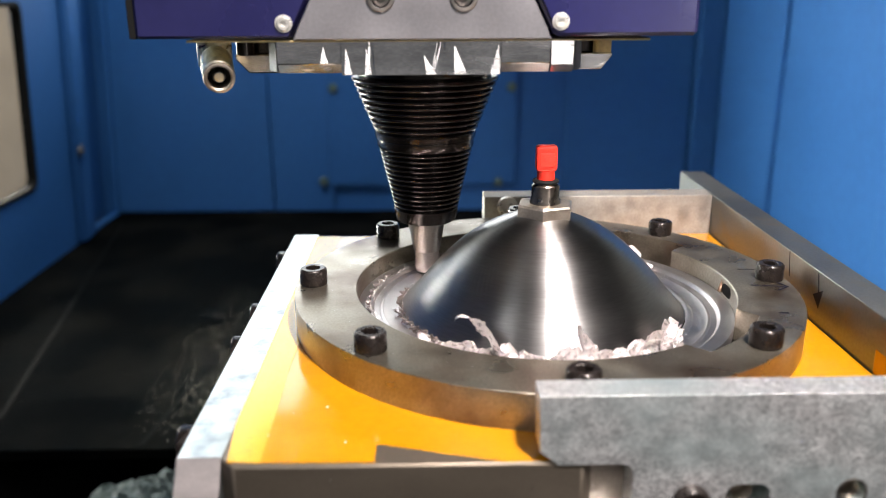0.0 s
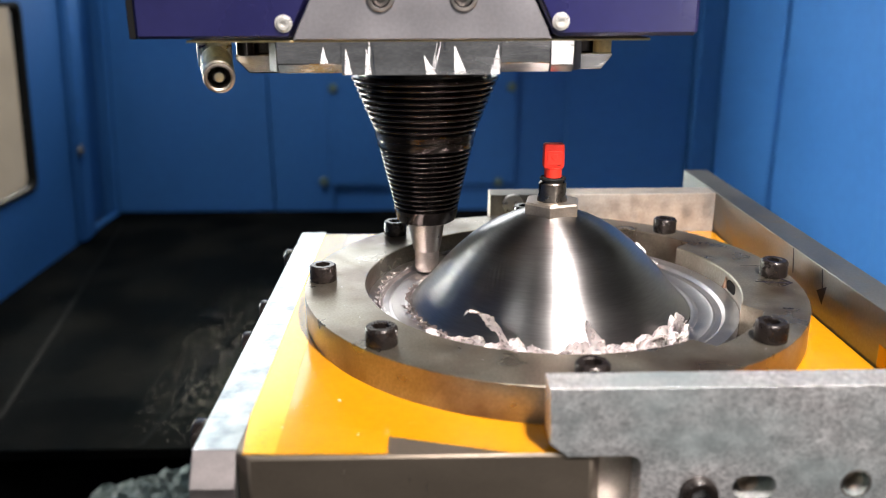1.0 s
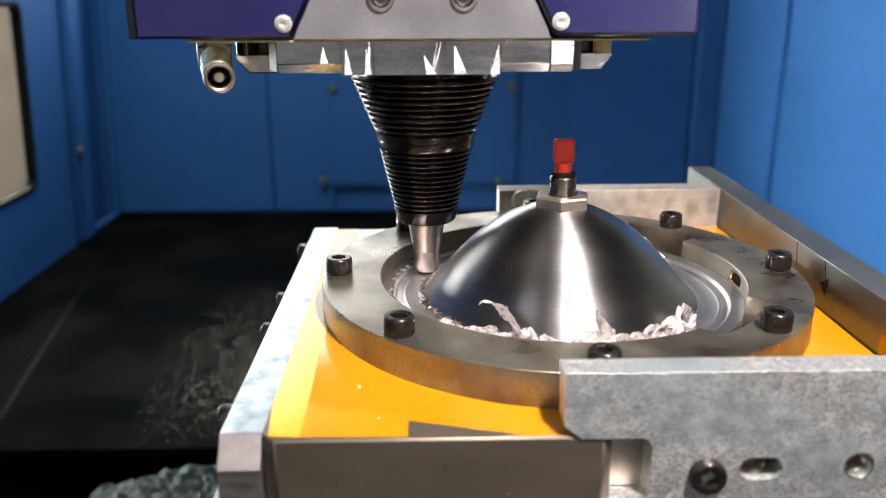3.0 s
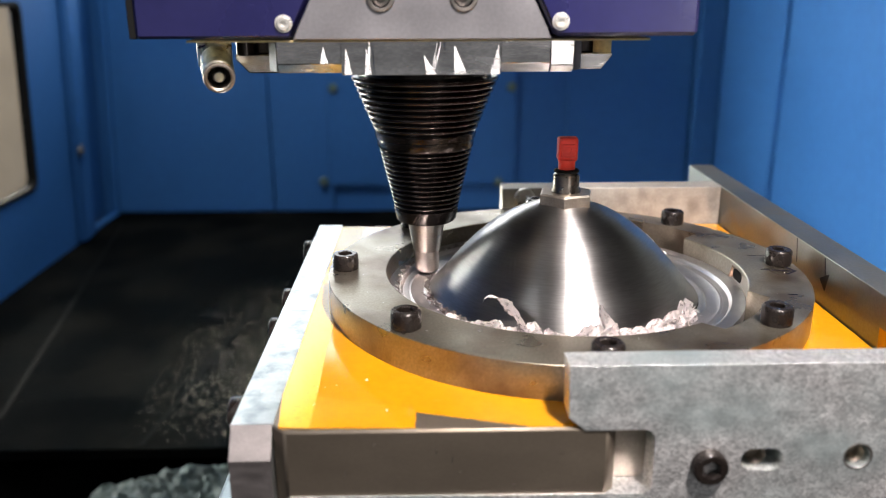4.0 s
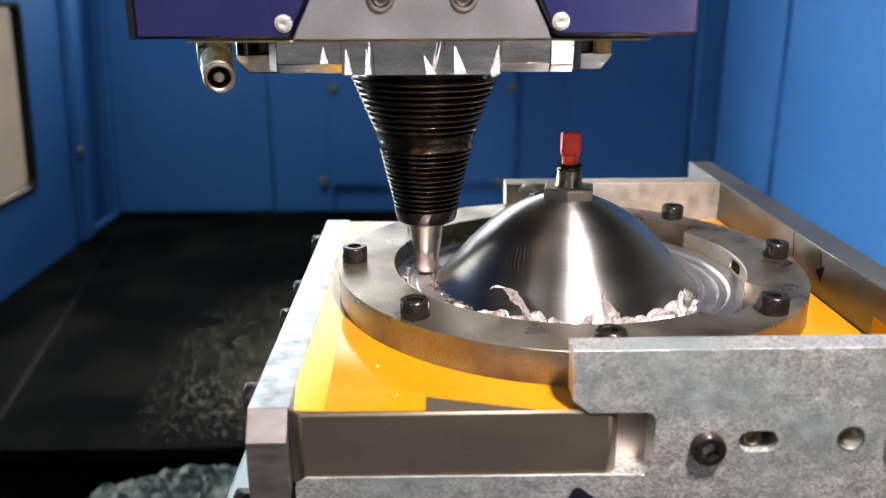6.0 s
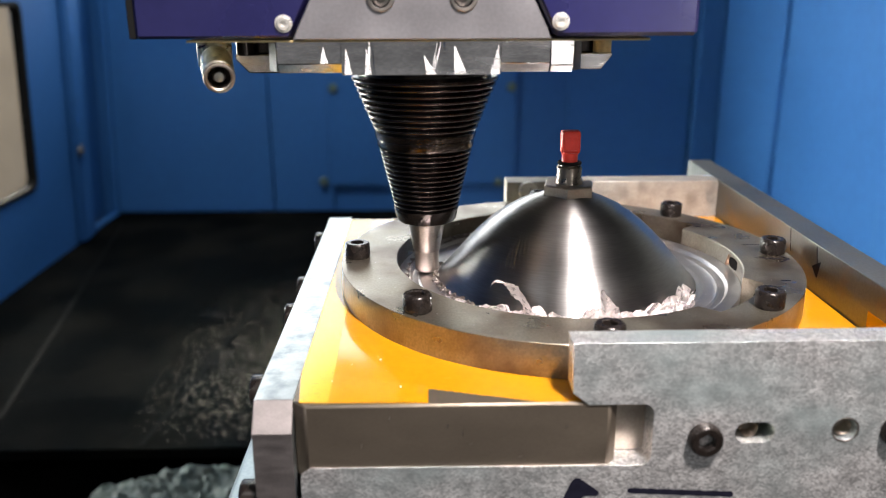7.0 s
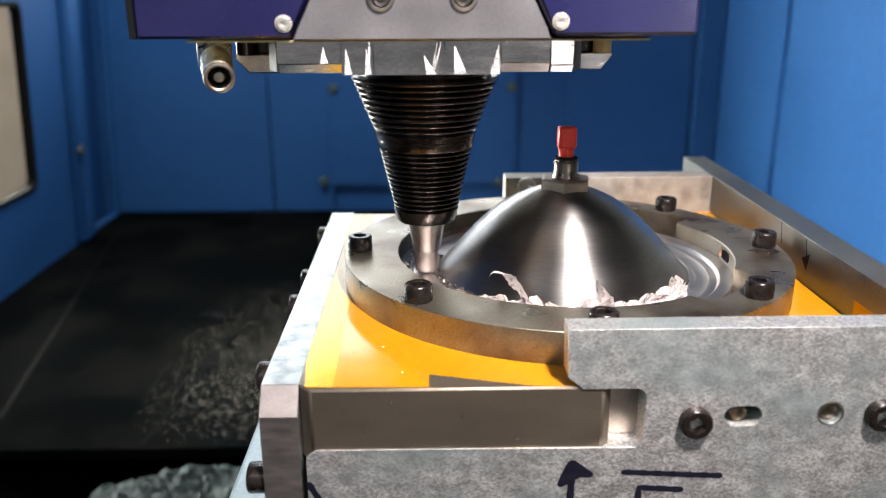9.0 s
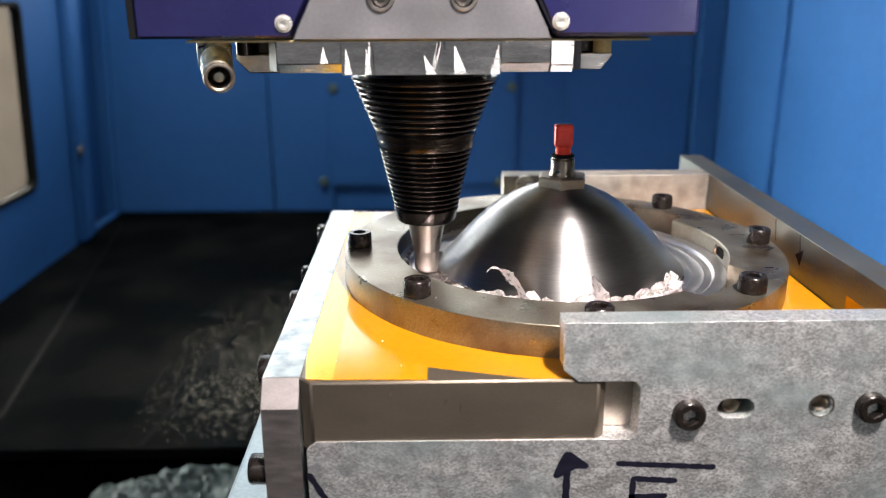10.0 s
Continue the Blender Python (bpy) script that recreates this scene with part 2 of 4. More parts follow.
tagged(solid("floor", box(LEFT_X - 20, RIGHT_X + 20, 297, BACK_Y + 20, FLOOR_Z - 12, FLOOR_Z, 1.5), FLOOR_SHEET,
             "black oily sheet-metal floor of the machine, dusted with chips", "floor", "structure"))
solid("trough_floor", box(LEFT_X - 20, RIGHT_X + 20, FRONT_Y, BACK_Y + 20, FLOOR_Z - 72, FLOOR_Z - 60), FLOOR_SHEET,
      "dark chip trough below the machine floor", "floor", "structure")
solid("wall_back", box(LEFT_X - 120, RIGHT_X + 30, BACK_Y, BACK_Y + 25, FLOOR_Z - 12, TOP_Z), BLUE_PAINT,
      "blue painted sheet-metal back wall of the machine", "wall", "structure")
# closes the top out of view; its grey keeps the reflections neutral
solid("ceiling", box(LEFT_X - 30, RIGHT_X + 30, FRONT_Y, BACK_Y, TOP_Z, TOP_Z + 20), NEUTRAL_GREY, "unseen grey roof that closes the machine", "ceiling", "structure")


def back_wall_panels():
    """Folded sheet panels and the access cover on the back wall."""
    wall = bpy.data.objects["wall_back"]
    for x0, x1, depth in ((-700, -385, 6), (-383, -262, 9), (205, 448, 9)):
        part("panel", box(x0, x1, BACK_Y - depth, BACK_Y + 1, FLOOR_Z + 2, TOP_Z - 5, 2.5), BLUE_PAINT, wall)
    cover = part("access_cover", box(-270, 105, BACK_Y - 12, BACK_Y + 1, -245, 300, 3), BLUE_PAINT, wall, "blue access cover held by small bolts")
    part("corner_post", box(452, 500, BACK_Y - 30, BACK_Y + 1, FLOOR_Z + 2, TOP_Z - 5, 4), BLUE_PAINT, wall)
    head = mesh_of("cover_bolt", lathe([(0, 0), (9, 0), (9, 4), (7, 6), (0, 6)], 12), DULL_BOLT)
    for x, z in ((-256, -50), (94, -50), (-282, -236), (70, -240)):
        part("cover_bolt", head, None, wall, at=at_mm(x, BACK_Y - 12, z, 90))


back_wall_panels()


def left_wall():
    """The side wall with its window."""
    y0, y1, z0, z1 = 330, 866, -166, 120
    outer = [(FRONT_Y, FLOOR_Z - 60), (BACK_Y, FLOOR_Z - 60), (BACK_Y, TOP_Z), (FRONT_Y, TOP_Z)]
    hole = arc(y1 - 15, z1 - 15, 15, 0, 90, 6) + arc(y0 + 15, z1 - 15, 15, 90, 180, 6) + arc(y0 + 15, z0 + 15, 15, 180, 270, 6) + arc(y1 - 15, z0 + 15, 15, 270, 360, 6)
    wall = solid("wall_left", prism(outer, LEFT_X - 12, LEFT_X, "x", holes=[hole, [(1064, FLOOR_Z + 4), (1208, FLOOR_Z + 4), (1208, TOP_Z - 20), (1064, TOP_Z - 20)]]), BLUE_PAINT,
                 "blue painted side wall with a window to the workshop", "wall", "structure")
    part("fold", box(LEFT_X - 1, LEFT_X + 14, 1000, 1052, FLOOR_Z + 3, TOP_Z - 5, 5), BLUE_PAINT, wall)
    part("recess_back", box(LEFT_X - 45, LEFT_X - 31, 1050, BACK_Y, FLOOR_Z - 10, TOP_Z), BLUE_PAINT, wall)
    part("wall_bolt", lathe([(0, 0), (9, 0), (9, 4), (6, 6), (0, 6)], 12), DARK_GREY, wall, at=at_mm(LEFT_X + 14, 1006, -131, 0, 90))
    win = thing("window_1", LEFT_X, (y0 + y1) / 2, z0, "window in the machine wall with a black rubber gasket", "window", kind="structure")
    inner = [(y0 + 7 + (p[0] - y0) * (y1 - y0 - 14) / (y1 - y0), z0 + 7 + (p[1] - z0) * (z1 - z0 - 14) / (z1 - z0)) for p in hole]
    part("gasket", prism(hole, LEFT_X - 13, LEFT_X + 3, "x", holes=[inner], bevel=1.0), RUBBER, win, "black rubber gasket")
    pane = part("pane", box(LEFT_X - 9, LEFT_X - 5, y0 + 8, y1 - 8, z0 + 8, z1 - 8), glass, win, "clear glass pane")
    pane.visible_shadow = False
    # the side sheet leans inwards
    foot = Matrix.Translation((LEFT_X * MM, 0, FLOOR_Z * MM))
    lean = foot @ Matrix.Rotation(radians(3.0), 4, "Y") @ foot.inverted()
    wall.matrix_basis = lean @ wall.matrix_basis
    win.matrix_basis = lean @ win.matrix_basis


left_wall()


def right_wall():
    wall = solid("wall_right", box(RIGHT_X, RIGHT_X + 30, FRONT_Y, BACK_Y + 25, FLOOR_Z - 60, TOP_Z), BLUE_PAINT,
                 "bright blue painted side wall of folded sheet-metal panels", "wall", "structure")
    part("panel", box(RIGHT_X - 8, RIGHT_X + 1, 560, 886, FLOOR_Z + 2, TOP_Z - 5, 3), BLUE_PAINT, wall)
    part("panel", box(RIGHT_X - 8, RIGHT_X + 1, 906, 1170, FLOOR_Z + 2, TOP_Z - 5, 3), BLUE_PAINT, wall)
    part("panel", box(RIGHT_X - 20, RIGHT_X + 1, 445, 545, FLOOR_Z + 2, TOP_Z - 5, 3), BLUE_PAINT, wall)


right_wall()


def front_wall():
    """The operator's side: the open door leaves a wide opening behind the camera."""
    outer = [(LEFT_X - 30, FLOOR_Z - 72), (RIGHT_X + 30, FLOOR_Z - 72), (RIGHT_X + 30, TOP_Z + 20), (LEFT_X - 30, TOP_Z + 20)]
    hole = [(-640, -280), (440, -280), (440, 860), (-640, 860)]
    solid("wall_front", prism(outer, FRONT_Y - 25, FRONT_Y, "y", holes=[hole]), NEUTRAL_GREY, "unseen grey front wall of the machine with its door slid open", "wall", "structure")


front_wall()


def workshop_outside():
    """What the side window looks out on."""
    solid("workshop_wall", box(-2500, -2440, -1500, 4500, -1200, 2500), BEIGE_WALL, "beige block wall of the workshop beyond the window", "wall", "structure")
    pillar = box(-2300, -2200, 2780, 2900, -1200, 2500, 5)
    solid("workshop_pillar", pillar, DARK_GREY, "grey steel post in the workshop beyond the window", "post")


workshop_outside()


def unseen_panels():
    """Plain grey panels above and beside the operator, unseen, added to keep blue out of reflections."""
    for name, b in (("lining_left", box(LEFT_X, LEFT_X + 8, FRONT_Y, 200, FLOOR_Z - 60, TOP_Z)), ("lining_right", box(RIGHT_X - 30, RIGHT_X, FRONT_Y, 440, FLOOR_Z - 60, TOP_Z)),
                    ("lining_left_upper", box(LEFT_X, LEFT_X + 24, 200, BACK_Y, 330, TOP_Z)), ("lining_right_upper", box(RIGHT_X - 30, RIGHT_X, 60, BACK_Y, 330, TOP_Z))):
        solid(name, b, NEUTRAL_GREY, "unseen plain grey panel that keeps the dome reflections neutral", "wall", "structure")


unseen_panels()
# ---- the spindle head, the tool holder and the tool ----
AX, AY = -73.2, -10.9


def spindle_head():
    head = thing("spindle_head", AX, AY, 90, "navy and grey spindle head of a milling machine above the tool", "machine head")
    y0 = -96
    part("housing", box(-187, 35, y0 + 6, 88, 115.8, 420, 3), NAVY_PAINT, head, "navy painted housing")
    part("rear_housing", box(-166, 30, 87, 175, 115.8, 420, 3), NAVY_PAINT, head)
    # out of view, placed to cast a shadow on the right of the back wall
    part("ram", box(-160, 28, 176, 1190, 360, 640, 4), NAVY_PAINT, head, "unseen ram behind the head that shades the back wall")
    # grey centre panel, wider at its foot, with two counterbored screw holes
    up = 300
    k = (117.8 - 124.7) / 14.1
    left = lambda z: -124.7 - k * (z - 116.3)
    right = lambda z: -22.6 + k * (z - 116.3)
    outline = [(left(115.2), 115.2), (right(115.2), 115.2), (right(160), 160), (right(160), up), (left(160), up), (left(160), 160)]
    holes = [circle(-90.1, 131.3, 4.0, 24), circle(-57.4, 131.3, 4.0, 24)]
    panel = part("front_panel", prism(outline, y0 - 1, y0 + 7, "y", holes=holes, bevel=0.5), GREY_CASTING, head, "bare grey cast front panel")
    socket = mesh_of("panel_screw", lathe([(0, -2), (1.6, -2), (1.9, 0), (3.4, 0), (3.8, -1), (3.8, -3)], 24), BRIGHT_STEEL)
    rim = mesh_of("washer", lathe([(4.0, 0), (5.4, 0), (5.6, 0.6), (5.2, 1.0), (4.0, 1.0)], 32, closed=True), BRIGHT_STEEL)
    for x in (-90.1, -57.4):
        part("panel_screw", socket, None, panel, at=at_mm(x, y0 + 3, 131.3, 90))
        part("washer", rim, None, panel, at=at_mm(x, y0 - 0.9, 131.3, 90))
    # navy covers on both sides of the panel
    lo = [(-187, 115.8), (left(115.8) - 1.2, 115.8), (left(160) - 1.2, 160), (left(160) - 1.2, up), (-187, up)]
    hi = [(right(116.0) + 1.2, 116.2), (35.5, 116.2), (35.5, up), (right(160) + 1.2, up), (right(160) + 1.2, 160)]
    cover_l = part("side_cover", prism(lo, y0 - 0.5, y0 + 7, "y", bevel=1.2), NAVY_PAINT, head)
    cover_r = part("side_cover", prism(hi, y0 - 3.0, y0 + 7, "y", bevel=1.6), NAVY_PAINT, head)
    button = mesh_of("cover_screw", lathe([(0, 0.5), (1.0, 0.5), (1.15, 1.2), (2.4, 1.2), (2.7, 0.9), (2.8, 0.7), (3.4, 0.6), (3.5, 0.0), (0, 0)], 32), NICKEL)
    for x, z, y, cover in ((-128.4, 121.6, y0 - 0.5, cover_l), (-19.2, 122.0, y0 - 3.0, cover_r)):
        part("cover_screw", button, None, cover, at=at_mm(x, y, z, 90))
    part("edge_strip", box(-190, -187.2, y0 + 1, 84, 115.8, 300, 0.4), RUBBER, head, "thin dark strip along the edge")
    part("gasket", box(-168, 18, y0 + 2, 86, 114.3, 115.1, 0.15), BRASS_GASKET, head, "thin brass-coloured gasket along the lower edge")
    # the nose flange: centre pad, side pads with a chamfer below, wings
    z0 = 100.4
    core = [(-107.2, -80), (-13, -80), (-9, -75), (-9, 60), (-137, 60), (-137, -75), (-133, -80)]
    nose = part("nose_flange", prism(core, z0 + 5, 114.2, "z", bevel=0.6), MILLED_STEEL, head, "bright milled spindle nose flange")
    # centre pad whose front carries upright milled flutes, wider towards the foot
    bm = bmesh.new()
    nx, nz, x0, x1 = 110, 8, -107.2, -41.6
    flutes = ((-95.0, 1.8, 0.4), (-66.0, 5.0, 0.6))
    grid = []
    for j in range(nz + 1):
        v = j / nz
        row = []
        for i in range(nx + 1):
            x = x0 + (x1 - x0) * i / nx
            y = -86.4
            for cx, w, deep in flutes:
                y += deep * max(0.0, 1 - ((x - cx) / (w * (1.05 - 0.8 * v))) ** 2)
            row.append(bm.verts.new((x, y, z0 + (114.2 - z0) * v)))
        grid.append(row)
    for a, b in zip(grid, grid[1:]):
        for i in range(nx):
            bm.faces.new((a[i], a[i + 1], b[i + 1], b[i]))
    rim = [e for e in bm.edges if e.is_boundary]
    out = bmesh.ops.extrude_edge_only(bm, edges=rim)
    for v in out["geom"]:
        if isinstance(v, bmesh.types.BMVert):
            v.co.y = -60
    part("centre_pad", bm, MILLED_STEEL, nose)
    # added wedges, narrow at the top, turned to one side to show as highlights
    for front, top, lo, hi, turn in ((-82.3, (-115.0, 111.8), -116.5, -113.3, 0.30), (-86.4, (-105.3, 111.5), -106.0, -102.9, 0.275), (-86.4, (-96.9, 111.1), -97.6, -94.9, 0.26),
                                     (-86.4, (-73.3, 108.4), -72.3, -68.1, 0.215), (-86.4, (-60.8, 112.8), -60.8, -55.5, 0.19), (-86.4, (-42.5, 112.3), -46.1, -41.9, 0.167)):
        bm = bmesh.new()
        foot_z = z0 + (4.4 if front > -85 else 0.3)
        face = [bm.verts.new((x, front - 0.03 - turn * (max(hi, top[0]) - x), z)) for x, z in ((lo, foot_z), (hi, foot_z), top)]
        rear = [bm.verts.new((v.co.x, front + 6, v.co.z)) for v in face]
        bm.faces.new(face)
        bm.faces.new(rear[::-1])
        for i in range(3):
            bm.faces.new((face[i], rear[i], rear[(i + 1) % 3], face[(i + 1) % 3]))
        part("milled_facet", bm, MILLED_STEEL, nose, smooth=5)
    # end of the right pad, turned to catch light as a bright band
    facet = [(-20.2, -82.3), (-10.5, -81.23), (-10.5, -60), (-20.2, -60)]
    part("pad_facet", prism(facet, z0 + 3.4, 114.2, "z", bevel=0.2), MILLED_STEEL, nose)
    part("pad_facet", prism([(-82.2, z0 + 3.3), (-78.0, z0 + 0.2), (-60, z0 + 0.2), (-60, z0 + 3.3)], -20.2, -10.5, "x", bevel=0.2), MILLED_STEEL, nose)
    for x0, x1 in ((-134.5, -107.6), (-41.2, -20.4)):
        side = [(-82.3, 114.2), (-82.3, z0 + 4.2), (-78.0, z0 + 0.2), (-20, z0 + 0.2), (-20, 114.2)]
        part("side_pad", prism(side, x0, x1, "x", bevel=0.3), MILLED_STEEL, nose)
    for a0, a1 in (((-134.6, -82.0), (-139.0, -74)), ((-10.4, -82.0), (-6.2, -74))):
        edge = [a0, a1, (a1[0], -30), (a0[0], -30)]
        part("corner_facet", prism(edge, z0 + 1, 114.2, "z", bevel=0.3), DARK_GREY, nose)
    for s, x0, x1 in ((1, -160, -137), (-1, -9, 13.5)):
        tip = [(x0, 106), (x0, 104), (x0 + 6, 97.6), (x1, 97.6), (x1, 106)] if s > 0 else [(x0, 106), (x0, 98.4), (x1 - 5, 98.4), (x1, 104.5), (x1, 106)]
        part("wing", prism(tip, -45, 20, "y", bevel=0.5), MILLED_STEEL, nose)
        part("wing_block", box(x0 + 3, x1 - 2, -42, 15, 106.2, 114.2, 0.5), BLACK_OXIDE, nose, "dark clamping block")
        bolt = lathe([(0, 0), (4.2, 0), (4.2, 7.2), (3.6, 7.9), (0, 7.9)], 18)
        part("wing_bolt", bolt, BRASS_GASKET if s < 0 else BLACK_OXIDE, nose, at=at_mm((x0 + x1) / 2 + (-6 if s > 0 else 6), -47, 106.3))
    return head


spindle_head()


def tool_holder():
    holder = thing("tool_holder", AX, AY, 18, "black ribbed conical tool holder in the spindle", "tool holder")
    place = at_mm(AX, AY, 0)
    part("core", lathe([(0, 100), (34.0, 100), (33.6, 92), (24.0, 67), (24.0, 64), (21.8, 55), (14.4, 26), (14.4, 24), (0, 24)], 64), BLACK_OXIDE, holder, at=place)

    def rib(r, z, h):
        curve = [(r - 1.1 + 1.1 * math.sin(radians(t)), z + h * 0.5 * math.cos(radians(t))) for t in range(0, 181, 20)]
        return lathe([(r - 4.5, z + h * 0.5)] + curve + [(r - 4.5, z - h * 0.5)], 72)

    n = 9
    for i in range(n):
        f = (i + 0.4) / n
        z = 93.0 - f * 27.0
        part("rib", rib(37.6 - (37.6 - 26.4) * f, z, 2.0 if i % 3 else 2.35), BLACK_OXIDE, holder, at=place)
    part("band", lathe([(22, 65.6), (25.6, 65.4), (26.0, 64.6), (25.6, 62.2), (24.9, 61.8), (24.7, 58.0), (24.2, 57.2), (21, 57)], 72), BLACK_OXIDE, holder, "plain dark band", at=place)
    n = 12
    for i in range(n):
        f = (i + 0.5) / n
        z = 56.6 - f * 31.0
        part("rib", rib(24.2 - (24.2 - 16.9) * f, z, 1.75), BLACK_OXIDE, holder, at=place)
    part("collar", lathe([(10, 25.4), (16.2, 25.4), (16.9, 24.8), (15.6, 19.0), (14.6, 18.0), (9.0, 18.0)], 64), BLACK_OXIDE, holder, "polished black collar", at=place)
    tool = thing("forming_tool", AX, AY, -11.5, "polished steel forming tool with a round tip pressed on the sheet", "tool")
    part("shank", lathe([(9.6, 20), (9.9, 18.2), (9.9, 16.0), (9.4, 14.6), (7.2, 1.6), (6.95, 1.2), (6.6, 1.2)], 48), BRIGHT_STEEL, tool, at=place)
    part("tip", lathe([(6.4, 3), (6.5, 1.0), (6.5, -8.4), (6.1, -9.8), (5.0, -10.8), (3.0, -11.3), (0, -11.5)], 48), TOOL_CARBIDE, tool, at=place)


tool_holder()


def hose_coupling():
    a, b = Vector((-166.0, -58, 108.5)), Vector((-156.9, -90, 99.8))
    coup = thing("hose_coupling", a.x, a.y, 100, "nickel-plated quick coupling under the spindle head", "coupling")
    turn = (b - a).to_track_quat("Z", "Y").to_matrix().to_4x4()
    place = Matrix.Translation(a * MM) @ turn
    length = (b - a).length
    part("hex_body", lathe([(0, -8), (6.6, -8), (7.3, -7), (7.3, 7), (6.4, 8.2), (0, 8.2)], 48, wobble=lambda r, z, t: hex_profile(r, z, t) if r > 0 else (r, z)), CHROME, coup, at=place)
    part("sleeve", lathe([(5.4, 7), (5.4, 10), (6.0, 10.6), (6.5, 12), (6.5, 15), (5.9, 16), (5.9, 17.4), (6.7, 18.2), (6.7, 23), (6.2, 24), (6.2, 25), (6.6, 25.8), (6.6, length - 3.2), (6.1, length - 2.6), (5.0, length - 2.4)], 40), CHROME, coup, at=place)
    part("end_ring", lathe([(6.0, length - 2.6), (6.1, length - 2), (6.5, length - 1.4), (6.3, length - 0.2), (5.9, length), (5.2, length), (4.8, length - 0.8), (4.6, length - 1)], 40), NUT_STEEL, coup, "brown-grey end ring", at=place)
    # black colour puts the shade into the open end of the sleeve
    part("bore", lathe([(4.65, length - 0.9), (4.5, length - 1.4), (4.4, length - 2.2), (4.4, length - 9), (0, length - 9)], 40), BLACK_OXIDE, coup, "bore, coloured black for the shade inside", at=place)
    part("poppet", lathe([(0, length - 1.2), (2.0, length - 1.4), (2.6, length - 2.6), (2.6, length - 9)], 24), CHROME, coup, at=place)
    part("elbow", lathe([(0, -10), (6.0, -10), (6.0, 6), (5.2, 8), (0, 8)], 32), CHROME, coup, at=at_mm(a.x, a.y + 6, 112))


hose_coupling()
# ---- the fixture on the moving table ----
FIX = thing("forming_fixture", 0, 0, -92, "steel sheet-forming fixture with clamp ring on the moving machine table", "fixture")
TOP = -15.0


def cap_screw_mesh(name="cap_screw", r=6.5, h=8.0, key=3.0):
    bm = bmesh.new()
    n = 48
    rows = [(r - 0.4, 0.0, 0), (r, 0.5, 1), (r, h - 1.1, 1), (r - 0.35, h - 0.4, 0), (r - 0.9, h, 0)]
    rings = [[bm.verts.new(((q - 0.07 * (i % 2) * kn) * math.cos(2 * math.pi * i / n), (q - 0.07 * (i % 2) * kn) * math.sin(2 * math.pi * i / n), z)) for i in range(n)] for q, z, kn in rows]
    for q, z in ((key + 0.35, h), (key, h - 0.35), (key, h - 5.0)):
        rings.append([bm.verts.new((hex_profile(q, z, 2 * math.pi * i / n)[0] * math.cos(2 * math.pi * i / n), hex_profile(q, z, 2 * math.pi * i / n)[0] * math.sin(2 * math.pi * i / n), z)) for i in range(n)])
    for lo, hi in zip(rings, rings[1:]):
        for i in range(n):
            bm.faces.new((lo[i], lo[(i + 1) % n], hi[(i + 1) % n], hi[i]))
    bm.faces.new(rings[-1])
    bm.faces.new(list(reversed(rings[0])))
    return mesh_of(name, bm, BLACK_SCREW, 30)


CAP_SCREW = cap_screw_mesh()


